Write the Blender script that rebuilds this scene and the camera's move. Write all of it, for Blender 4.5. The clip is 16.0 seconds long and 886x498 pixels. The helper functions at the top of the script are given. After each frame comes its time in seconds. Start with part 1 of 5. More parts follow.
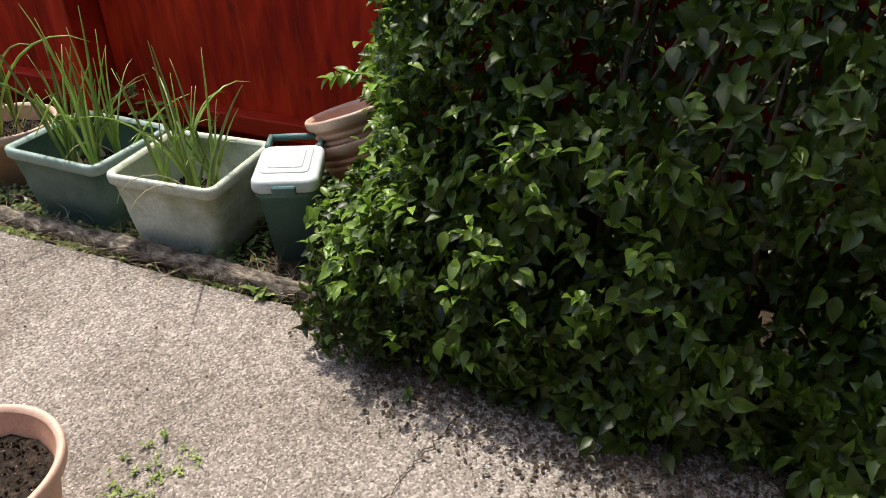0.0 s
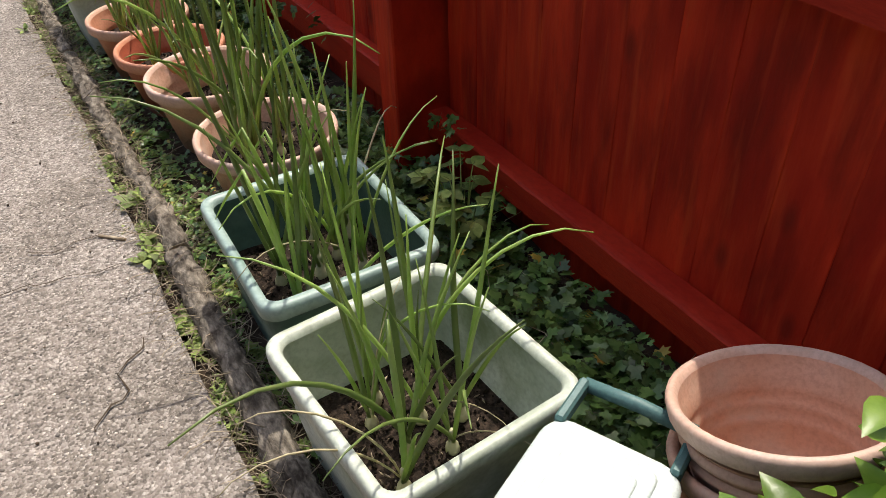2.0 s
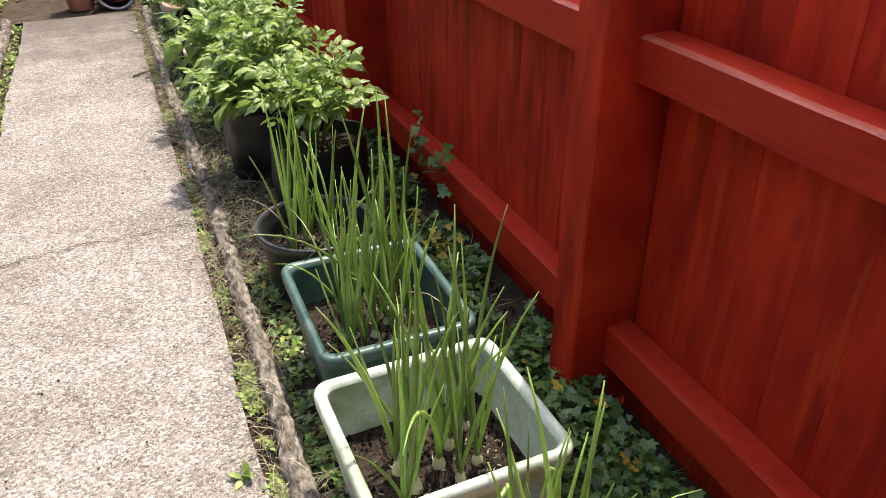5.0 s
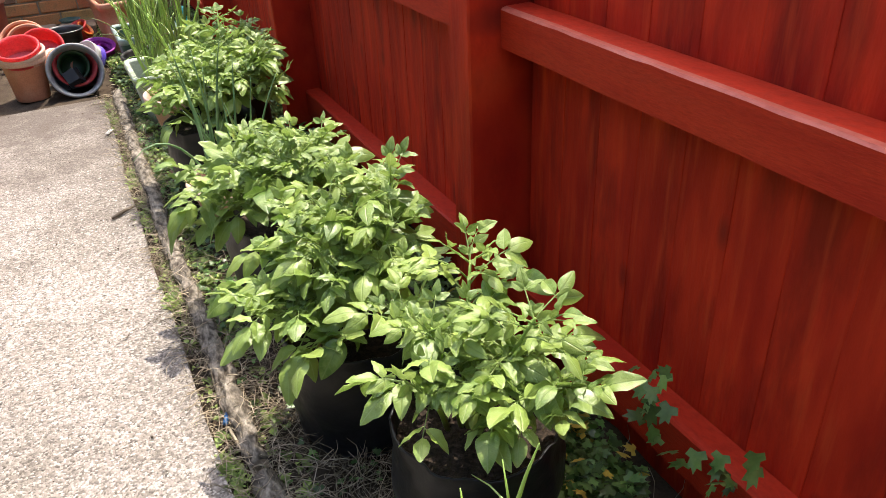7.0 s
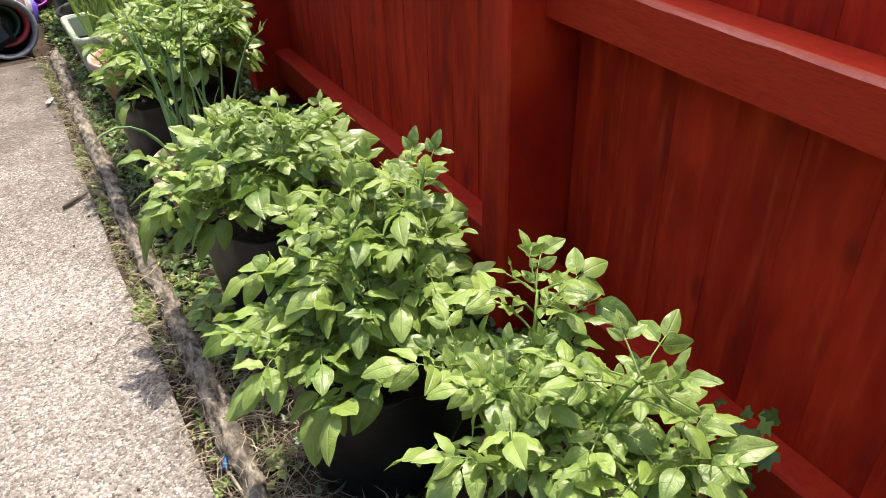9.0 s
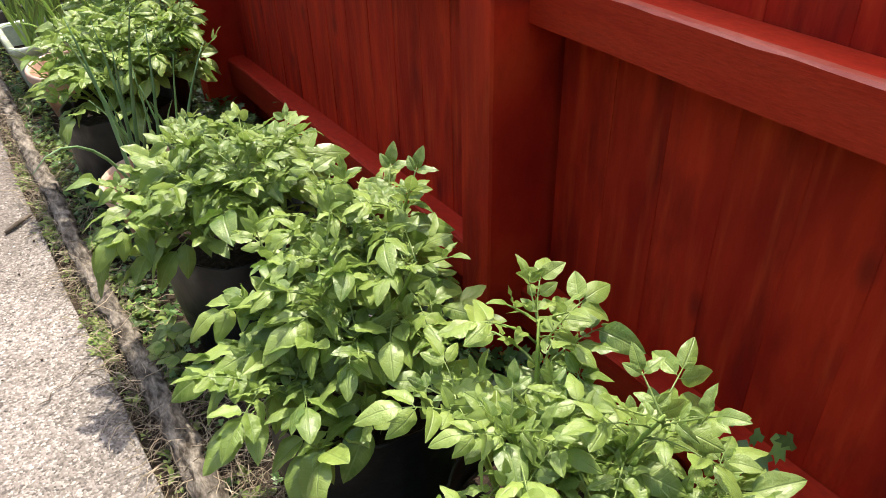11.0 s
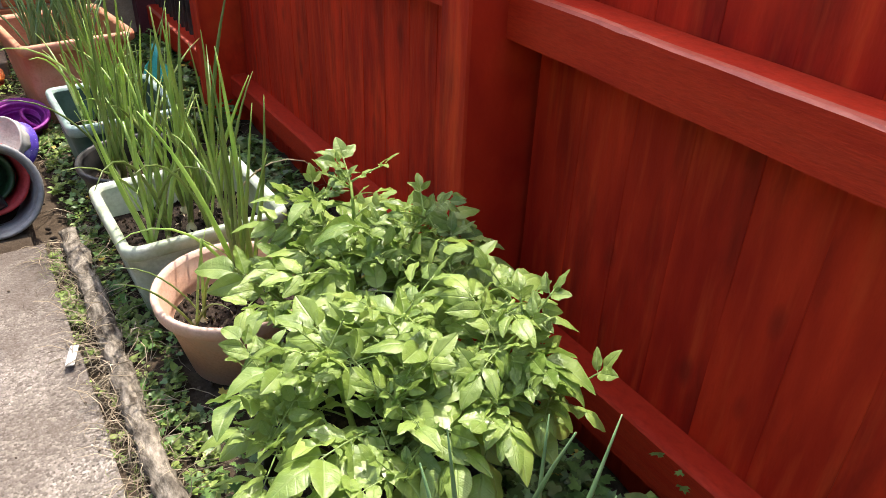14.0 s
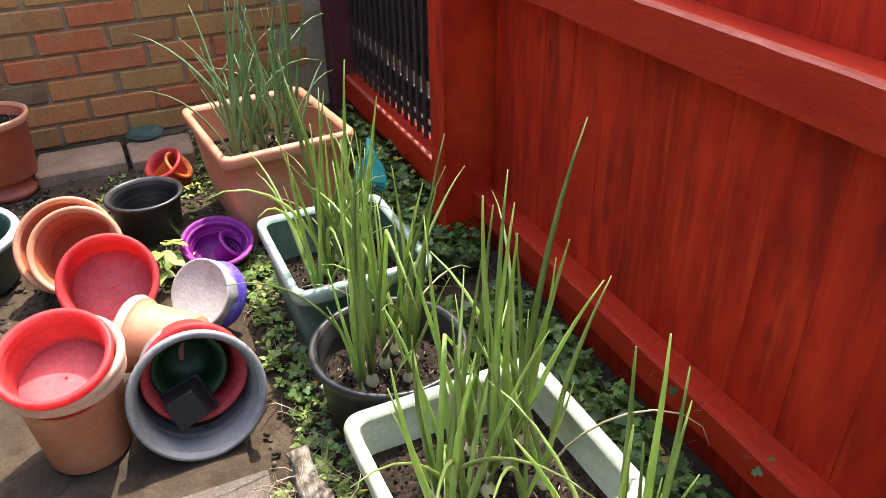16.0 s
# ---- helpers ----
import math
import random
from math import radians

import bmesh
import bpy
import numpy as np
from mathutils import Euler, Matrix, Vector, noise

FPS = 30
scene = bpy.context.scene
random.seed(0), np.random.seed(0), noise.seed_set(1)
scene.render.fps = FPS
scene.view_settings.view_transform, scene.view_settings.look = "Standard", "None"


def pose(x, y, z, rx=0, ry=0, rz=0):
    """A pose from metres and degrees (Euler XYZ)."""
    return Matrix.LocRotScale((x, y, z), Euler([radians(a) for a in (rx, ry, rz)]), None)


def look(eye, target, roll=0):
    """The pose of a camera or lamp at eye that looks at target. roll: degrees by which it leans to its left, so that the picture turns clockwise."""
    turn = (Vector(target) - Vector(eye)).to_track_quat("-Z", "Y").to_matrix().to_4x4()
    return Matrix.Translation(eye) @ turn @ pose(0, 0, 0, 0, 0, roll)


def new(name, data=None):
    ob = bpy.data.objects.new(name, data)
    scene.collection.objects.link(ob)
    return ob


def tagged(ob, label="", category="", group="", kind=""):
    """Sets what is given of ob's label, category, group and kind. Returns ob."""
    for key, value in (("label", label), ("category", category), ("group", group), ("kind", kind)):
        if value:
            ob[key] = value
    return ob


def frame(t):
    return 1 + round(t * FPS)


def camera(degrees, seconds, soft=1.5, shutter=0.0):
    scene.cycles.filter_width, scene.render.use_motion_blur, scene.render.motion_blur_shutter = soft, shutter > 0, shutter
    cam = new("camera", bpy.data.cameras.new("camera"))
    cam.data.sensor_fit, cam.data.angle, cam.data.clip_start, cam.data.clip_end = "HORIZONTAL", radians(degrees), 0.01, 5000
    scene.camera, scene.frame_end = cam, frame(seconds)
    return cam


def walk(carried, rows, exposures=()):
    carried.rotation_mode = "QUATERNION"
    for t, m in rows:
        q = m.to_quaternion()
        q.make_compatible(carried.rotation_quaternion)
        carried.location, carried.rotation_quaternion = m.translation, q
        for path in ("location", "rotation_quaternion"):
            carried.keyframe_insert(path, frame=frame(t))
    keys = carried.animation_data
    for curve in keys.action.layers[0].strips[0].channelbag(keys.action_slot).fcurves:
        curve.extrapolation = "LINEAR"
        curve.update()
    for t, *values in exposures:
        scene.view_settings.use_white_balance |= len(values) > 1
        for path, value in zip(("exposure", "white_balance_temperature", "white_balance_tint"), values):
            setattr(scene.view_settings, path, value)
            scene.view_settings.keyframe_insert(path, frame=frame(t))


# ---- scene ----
# ---- camera and walk ----
PATH = [
    (0, (-2.508, -2.761, 1.453), (-0.967, -2.089, 0.369), -1.2),
    (0.5, (-2.007, -2.595, 1.447), (-0.571, -1.751, 0.341), -0.0),
    (1, (-1.583, -2.338, 1.399), (-0.274, -1.361, 0.245), -0.5),
    (1.5, (-1.203, -2.074, 1.312), (-0.176, -0.829, 0.13), 0.5),
    (2, (-1.04, -1.788, 1.261), (-0.252, -0.424, 0.029), -2.1),
    (2.5, (-0.993, -1.467, 1.262), (-0.287, -0.01, 0.088), -3.6),
    (3, (-0.972, -1.077, 1.38), (-0.34, 0.475, 0.289), -1.3),
    (3.5, (-0.961, -0.639, 1.371), (-0.415, 0.969, 0.315), -1.7),
    (4, (-1.017, -0.19, 1.34), (-0.37, 1.387, 0.294), -2.5),
    (4.2, (-1.039, -0.027, 1.355), (-0.388, 1.578, 0.354), -0.6),
    (6.3, (-0.979, 1.714, 1.395), (-0.271, 3.221, 0.286), -2.0),
    (6.5, (-0.982, 1.844, 1.361), (-0.221, 3.357, 0.297), -1.4),
    (7, (-0.975, 2.253, 1.38), (-0.246, 3.816, 0.368), -2.8),
    (7.5, (-0.965, 2.48, 1.381), (-0.207, 4.033, 0.375), -2.7),
    (8, (-0.985, 2.603, 1.369), (-0.2, 4.107, 0.309), -2.3),
    (8.5, (-0.989, 2.631, 1.36), (-0.203, 4.094, 0.244), -2.0),
    (10.8, (-0.977, 2.728, 1.346), (-0.068, 4.081, 0.187), -2.2),
    (11, (-0.983, 2.759, 1.343), (-0.078, 4.123, 0.193), -1.7),
    (11.5, (-0.974, 2.924, 1.329), (-0.12, 4.341, 0.204), -2.3),
    (12, (-0.932, 3.187, 1.326), (-0.075, 4.601, 0.2), -1.7),
    (12.5, (-0.941, 3.505, 1.289), (-0.1, 4.956, 0.2), -1.5),
    (13, (-0.996, 3.876, 1.316), (-0.125, 5.334, 0.26), -0.3),
    (13.5, (-0.973, 4.285, 1.301), (-0.16, 5.775, 0.244), 2.0),
    (14, (-0.971, 4.571, 1.304), (-0.037, 5.981, 0.237), 2.1),
    (14.5, (-0.935, 4.703, 1.314), (-0.041, 6.091, 0.184), 0.7),
    (15, (-0.926, 4.921, 1.308), (-0.167, 6.377, 0.165), 2.1),
    (15.5, (-1.001, 5.258, 1.342), (-0.18, 6.694, 0.218), 1.3),
    (16, (-1.021, 5.678, 1.332), (-0.343, 7.238, 0.28), -1.2),
]
cam = camera(61.0, 16.0, soft=0.6, shutter=0.0)
walk(cam, [(t, look(eye, target, roll)) for t, eye, target, roll in PATH],
     exposures=[(0.0, 0.95, 6800, 11), (1.0, 1.32, 6800, 11), (2.0, 0.81, 6800, 11), (3.0, 1.38, 6800, 11), (4.2, 1.32, 6800, 11), (6.3, 1.79, 6800, 11), (8.2, 1.49, 6800, 11), (11.0, 1.48, 6800, 11), (12.5, 1.64, 6800, 11), (13.5, 1.77, 6800, 11), (14.5, 1.61, 6800, 11), (15.5, 1.71, 6800, 11), (16.0, 1.99, 6800, 11)])

# ---- world and sun ----
SUN = Vector((0.33, 0.36, 1.0)).normalized()
world = bpy.data.worlds.new("sky")
scene.world = world
world.use_nodes = True
wn = world.node_tree
sky = wn.nodes.new("ShaderNodeTexSky")
sky.sky_type = "NISHITA"
sky.sun_disc = False
sky.air_density = 1.0
sky.dust_density = 3.0
sky.ozone_density = 0.4
sky.sun_elevation = math.asin(SUN.z)
sky.sun_rotation = math.atan2(SUN.x, SUN.y)
wn.links.new(sky.outputs[0], wn.nodes["Background"].inputs[0])
wn.nodes["Background"].inputs[1].default_value = 0.15
sun = new("sun", bpy.data.lights.new("sun", "SUN"))
sun.data.energy = 2.35
sun.data.angle = radians(0.6)
sun.data.color = (1.0, 0.95, 0.87)
sun.rotation_euler = SUN.to_track_quat("Z", "Y").to_euler()


# ---- materials ----
def material(name, a, b, scale=8.0, rough=0.6, bump=0.2, fine=90.0, stain=None, stain_scale=3.0, stain_amount=0.5,
             stretch=(1, 1, 1), through_light=0.0, vary=0.15, sheen=0.5, island=False, metal=0.0, speck=0.55):
    """Two colours mixed by coarse and fine noise, stains on top, bump, and variation per object or per island."""
    m = bpy.data.materials.new(name)
    m.use_nodes = True
    nt = m.node_tree
    n, l = nt.nodes, nt.links
    p = n["Principled BSDF"]
    co = n.new("ShaderNodeTexCoord")
    info = n.new("ShaderNodeObjectInfo")
    geo = n.new("ShaderNodeNewGeometry")
    rnd = geo.outputs["Random Per Island"] if island else info.outputs["Random"]
    mp = n.new("ShaderNodeMapping")
    mp.inputs["Scale"].default_value = stretch
    off = n.new("ShaderNodeVectorMath")
    off.operation = "MULTIPLY_ADD"
    l.new(info.outputs["Random"], off.inputs[0])
    off.inputs[1].default_value = (7.3, 3.1, 5.7)
    l.new(co.outputs["Object"], off.inputs[2])
    l.new(off.outputs[0], mp.inputs["Vector"])

    def noisy(s, detail):
        t = n.new("ShaderNodeTexNoise")
        t.inputs["Scale"].default_value = s
        t.inputs["Detail"].default_value = detail
        t.inputs["Roughness"].default_value = 0.6
        l.new(mp.outputs[0], t.inputs["Vector"])
        return t.outputs["Fac"]

    def mixed(fac, c1, c2):
        x = n.new("ShaderNodeMix")
        x.data_type = "RGBA"
        for sock, v in ((x.inputs[0], fac), (x.inputs[6], c1), (x.inputs[7], c2)):
            if isinstance(v, bpy.types.NodeSocket):
                l.new(v, sock)
            else:
                sock.default_value = v
        return x.outputs[2]

    def ramped(fac, lo, hi, top=1.0):
        r = n.new("ShaderNodeMapRange")
        l.new(fac, r.inputs[0])
        r.inputs[1].default_value, r.inputs[2].default_value = lo, hi
        r.inputs[3].default_value, r.inputs[4].default_value = 0.0, top
        return r.outputs[0]

    coarse, grain = noisy(scale, 4), noisy(fine, 3)
    col = mixed(ramped(coarse, 0.35, 0.65), a, b)
    dark = tuple(v * 0.72 for v in a[:3]) + (1.0,)
    col = mixed(ramped(grain, 0.42, 0.72, speck), col, dark)
    if stain:
        col = mixed(ramped(noisy(stain_scale, 6), 0.5, 0.68, stain_amount), col, stain)
    hsv = n.new("ShaderNodeHueSaturation")
    l.new(col, hsv.inputs["Color"])
    l.new(ramped(rnd, 0.0, 1.0, 1.0), hsv.inputs["Value"])
    hsv.inputs["Value"].links[0].from_node.inputs[3].default_value = 1 - vary
    hsv.inputs["Value"].links[0].from_node.inputs[4].default_value = 1 + vary
    col = hsv.outputs[0]
    l.new(col, p.inputs["Base Color"])
    p.inputs["Roughness"].default_value = rough
    p.inputs["Specular IOR Level"].default_value = sheen
    p.inputs["Metallic"].default_value = metal
    if bump:
        add = n.new("ShaderNodeMath")
        l.new(coarse, add.inputs[0])
        l.new(grain, add.inputs[1])
        bp = n.new("ShaderNodeBump")
        bp.inputs["Strength"].default_value = bump
        bp.inputs["Distance"].default_value = 0.004
        l.new(add.outputs[0], bp.inputs["Height"])
        l.new(bp.outputs[0], p.inputs["Normal"])
    if through_light:
        tr = n.new("ShaderNodeBsdfTranslucent")
        l.new(col, tr.inputs["Color"])
        mx = n.new("ShaderNodeMixShader")
        mx.inputs[0].default_value = through_light
        l.new(p.outputs[0], mx.inputs[1])
        l.new(tr.outputs[0], mx.inputs[2])
        l.new(mx.outputs[0], n["Material Output"].inputs["Surface"])
    return m


M = dict(
    fence=material("red_fence_paint", (0.39, 0.016, 0.007, 1), (0.67, 0.041, 0.012, 1), 5, 0.62, 0.35, 40, (0.20, 0.011, 0.006, 1), 4, 0.75, (1, 2.4, 0.6), vary=0.06, speck=0.22, sheen=0.18),
    rail=material("red_rail_paint", (0.42, 0.021, 0.008, 1), (0.59, 0.042, 0.013, 1), 5, 0.6, 0.3, 70, (0.29, 0.020, 0.010, 1), 5, 0.5, (1, 0.6, 5), vary=0.06, sheen=0.2),
    pebble=material("pebble", (0.30, 0.25, 0.21, 1), (0.50, 0.45, 0.40, 1), 6, 0.75, 0.2, 60, vary=0.75, island=True, sheen=0.3),
    soil=material("garden_soil", (0.045, 0.032, 0.022, 1), (0.10, 0.075, 0.052, 1), 14, 0.95, 1.0, 120, (0.025, 0.018, 0.013, 1), 7, 0.7, vary=0.05, sheen=0.1),
    compost=material("dark_compost", (0.012, 0.009, 0.007, 1), (0.040, 0.028, 0.020, 1), 90, 0.9, 1.0, 160, (0.085, 0.060, 0.042, 1), 60, 0.6, vary=0.2, sheen=0.15),
    log=material("log_bark", (0.060, 0.048, 0.036, 1), (0.36, 0.315, 0.255, 1), 46, 0.92, 1.0, 150, (0.045, 0.038, 0.030, 1), 30, 0.75, (1, 0.45, 1), vary=0.1, sheen=0.12),
    terracotta=material("terracotta_plastic", (0.55, 0.21, 0.11, 1), (0.62, 0.28, 0.17, 1), 7, 0.55, 0.12, 120, (0.62, 0.36, 0.24, 1), 9, 0.5, vary=0.1),
    terracotta_pale=material("faded_terracotta_plastic", (0.60, 0.33, 0.22, 1), (0.66, 0.41, 0.30, 1), 7, 0.6, 0.12, 120, (0.55, 0.42, 0.34, 1), 8, 0.6, vary=0.08),
    terracotta_rim=material("weathered_lit_terracotta_plastic", (0.62, 0.40, 0.30, 1), (0.68, 0.49, 0.40, 1), 9, 0.6, 0.12, 120, (0.58, 0.34, 0.24, 1), 8, 0.5, vary=0.08),
    terracotta_red=material("red_brown_plastic", (0.45, 0.10, 0.05, 1), (0.55, 0.15, 0.08, 1), 7, 0.5, 0.1, 120, (0.42, 0.22, 0.16, 1), 9, 0.4, vary=0.08),
    tub_pale=material("pale_green_plastic", (0.42, 0.48, 0.38, 1), (0.62, 0.67, 0.58, 1), 5, 0.45, 0.15, 90, (0.22, 0.26, 0.13, 1), 4, 0.9, vary=0.06),
    tub_green=material("sage_green_plastic", (0.050, 0.105, 0.085, 1), (0.080, 0.150, 0.125, 1), 5, 0.45, 0.15, 90, (0.16, 0.23, 0.20, 1), 7, 0.4, vary=0.06),
    # pale for wear and for the sunlight that falls on the rims
    tub_rim=material("worn_lit_green_plastic", (0.26, 0.37, 0.325, 1), (0.36, 0.46, 0.42, 1), 5, 0.42, 0.15, 90, (0.18, 0.27, 0.23, 1), 9, 0.4, vary=0.06),
    tub_dark=material("dark_green_plastic", (0.03, 0.075, 0.062, 1), (0.05, 0.11, 0.09, 1), 5, 0.4, 0.15, 90, (0.20, 0.26, 0.24, 1), 8, 0.4, vary=0.06),
    caddy=material("grey_green_caddy_plastic", (0.075, 0.165, 0.160, 1), (0.100, 0.205, 0.195, 1), 5, 0.5, 0.15, 140, (0.05, 0.10, 0.09, 1), 6, 0.4, vary=0.02),
    caddy_lid=material("faded_caddy_lid", (0.60, 0.68, 0.66, 1), (0.66, 0.73, 0.71, 1), 5, 0.42, 0.1, 140, (0.36, 0.44, 0.42, 1), 8, 0.3, vary=0.02),
    black=material("black_plastic", (0.016, 0.017, 0.018, 1), (0.03, 0.031, 0.032, 1), 7, 0.38, 0.12, 90, (0.10, 0.09, 0.08, 1), 9, 0.35, vary=0.1),
    bag=material("black_polythene", (0.010, 0.011, 0.0125, 1), (0.020, 0.021, 0.023, 1), 9, 0.40, 0.35, 40, (0.030, 0.030, 0.030, 1), 7, 0.4, vary=0.1, sheen=0.3),
    grey=material("grey_plastic", (0.22, 0.225, 0.23, 1), (0.30, 0.30, 0.31, 1), 7, 0.5, 0.12, 90, (0.12, 0.115, 0.11, 1), 8, 0.5, vary=0.05),
    red=material("red_plastic", (0.78, 0.07, 0.075, 1), (0.83, 0.13, 0.135, 1), 7, 0.45, 0.1, 90, (0.45, 0.12, 0.10, 1), 8, 0.4, vary=0.05, through_light=0.5),
    # paler red for dust and for the sunlight inside the pots
    red_dusty_lit=material("dusty_lit_red_plastic", (0.84, 0.17, 0.20, 1), (0.87, 0.27, 0.29, 1), 14, 0.6, 0.1, 90, (0.70, 0.18, 0.19, 1), 18, 0.5, vary=0.05, through_light=0.45),
    purple=material("purple_net", (0.20, 0.008, 0.20, 1), (0.32, 0.015, 0.31, 1), 12, 0.55, 0.3, 90, vary=0.05, through_light=0.15),
    violet=material("violet_print", (0.09, 0.05, 0.40, 1), (0.14, 0.08, 0.52, 1), 9, 0.35, 0.1, 90, (0.35, 0.40, 0.60, 1), 22, 0.6, vary=0.02),
    green=material("dark_green_pot", (0.012, 0.045, 0.014, 1), (0.02, 0.065, 0.02, 1), 9, 0.45, 0.1, 90, vary=0.03),
    teal=material("teal_plastic", (0.01, 0.36, 0.34, 1), (0.02, 0.46, 0.43, 1), 9, 0.45, 0.1, 90, vary=0.03),
    tin=material("weathered_tin", (0.42, 0.41, 0.39, 1), (0.56, 0.55, 0.53, 1), 14, 0.5, 0.3, 90, (0.20, 0.17, 0.15, 1), 14, 0.6, vary=0.03),
    mortar=material("mortar", (0.34, 0.26, 0.17, 1), (0.46, 0.37, 0.25, 1), 18, 0.95, 0.8, 120, (0.20, 0.19, 0.13, 1), 3, 0.5, vary=0.0, sheen=0.1),
    # the next two are kept dark so the added walls bounce little light
    brick_plain=material("plain_brickwork", (0.075, 0.05, 0.042, 1), (0.11, 0.07, 0.055, 1), 9, 0.9, 0.5, 60, (0.06, 0.05, 0.04, 1), 4, 0.5, vary=0.0, sheen=0.1),
    dark_fence=material("dark_helper_boards", (0.03, 0.026, 0.02, 1), (0.055, 0.045, 0.033, 1), 6, 0.9, 0.5, 60, vary=0.0, sheen=0.1),
    slab=material("paving_slab", (0.27, 0.18, 0.12, 1), (0.38, 0.27, 0.19, 1), 8, 0.9, 0.6, 90, (0.14, 0.12, 0.09, 1), 5, 0.6, vary=0.1, sheen=0.15),
    wood=material("old_board", (0.22, 0.17, 0.12, 1), (0.32, 0.26, 0.19, 1), 10, 0.9, 0.6, 80, (0.12, 0.10, 0.07, 1), 8, 0.5, (1, 0.2, 1), vary=0.1, sheen=0.15),
    trellis=material("dark_trellis_paint", (0.030, 0.020, 0.020, 1), (0.05, 0.034, 0.033, 1), 10, 0.7, 0.4, 80, vary=0.1),
    maroon=material("maroon_paint", (0.085, 0.02, 0.026, 1), (0.12, 0.03, 0.036, 1), 8, 0.6, 0.2, 80, vary=0.05),
    potato=None,
    stalk=material("potato_stalk", (0.26, 0.40, 0.07, 1), (0.33, 0.46, 0.10, 1), 20, 0.5, 0.2, 90, vary=0.1, through_light=0.15),
    onion=material("onion_leaf", (0.27, 0.41, 0.100, 1), (0.43, 0.56, 0.175, 1), 10, 0.32, 0.12, 60, (0.46, 0.54, 0.22, 1), 6, 0.5, vary=0.45, through_light=0.45, sheen=0.9, speck=0.15),
    onion_blue=material("blue_green_onion_leaf", (0.15, 0.28, 0.11, 1), (0.26, 0.40, 0.19, 1), 10, 0.4, 0.12, 60, vary=0.2, through_light=0.3, speck=0.15),
    straw=material("dry_onion_leaf", (0.46, 0.40, 0.22, 1), (0.58, 0.52, 0.34, 1), 12, 0.7, 0.2, 60, vary=0.2, through_light=0.2),
    bulb=material("onion_bulb", (0.50, 0.47, 0.27, 1), (0.58, 0.55, 0.36, 1), 14, 0.5, 0.1, 60, vary=0.1),
    # paler than the rail by wear and by a painted sky highlight
    worn=material("worn_lit_red_paint", (0.48, 0.080, 0.045, 1), (0.57, 0.15, 0.10, 1), 9, 0.5, 0.4, 70, (0.44, 0.06, 0.03, 1), 12, 0.6, (1, 0.5, 1), vary=0.05, sheen=0.5),
    ivy=material("ivy_leaf", (0.070, 0.155, 0.036, 1), (0.160, 0.265, 0.070, 1), 20, 0.36, 0.2, 60, vary=0.55, through_light=0.3, island=True, speck=0.2),
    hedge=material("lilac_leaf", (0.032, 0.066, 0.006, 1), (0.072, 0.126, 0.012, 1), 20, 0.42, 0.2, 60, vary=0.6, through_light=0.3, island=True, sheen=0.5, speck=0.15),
    # bright copy of the lilac leaf, for young growth and for sunlit leaves
    young=material("lit_young_lilac_leaf", (0.13, 0.245, 0.026, 1), (0.22, 0.35, 0.05, 1), 20, 0.36, 0.2, 60, vary=0.35, through_light=0.42, island=True, sheen=0.55, speck=0.1),
    weed=material("weed_leaf", (0.15, 0.24, 0.045, 1), (0.34, 0.41, 0.11, 1), 20, 0.55, 0.2, 60, vary=0.5, through_light=0.25, island=True),
    dead=material("dead_grass", (0.26, 0.205, 0.14, 1), (0.44, 0.37, 0.27, 1), 20, 0.9, 0.1, 60, vary=0.5, island=True, sheen=0.1),
    crumb=material("compost_crumb", (0.009, 0.007, 0.005, 1), (0.032, 0.023, 0.016, 1), 20, 0.95, 0.1, 60, vary=0.6, island=True, sheen=0.1),
    debris=material("dark_debris", (0.055, 0.04, 0.03, 1), (0.12, 0.09, 0.065, 1), 20, 0.9, 0.1, 60, vary=0.4, island=True, sheen=0.1),
    yellow=material("yellowed_leaf", (0.48, 0.34, 0.04, 1), (0.55, 0.42, 0.08, 1), 20, 0.6, 0.2, 60, vary=0.2, through_light=0.2, island=True),
    twig=material("twig_bark", (0.09, 0.07, 0.05, 1), (0.16, 0.13, 0.10, 1), 20, 0.9, 0.4, 60, vary=0.2, sheen=0.1),
    bolt=material("steel_bolt", (0.45, 0.45, 0.46, 1), (0.6, 0.6, 0.6, 1), 20, 0.35, 0.05, 60, metal=0.9),
    blue=material("blue_plastic", (0.03, 0.16, 0.42, 1), (0.04, 0.2, 0.5, 1), 20, 0.4, 0.05, 60),
    label=material("pale_print", (0.55, 0.52, 0.48, 1), (0.65, 0.62, 0.58, 1), 20, 0.6, 0.05, 60),
    orange=material("orange_plastic", (0.75, 0.16, 0.03, 1), (0.8, 0.22, 0.05, 1), 20, 0.45, 0.05, 60),
)


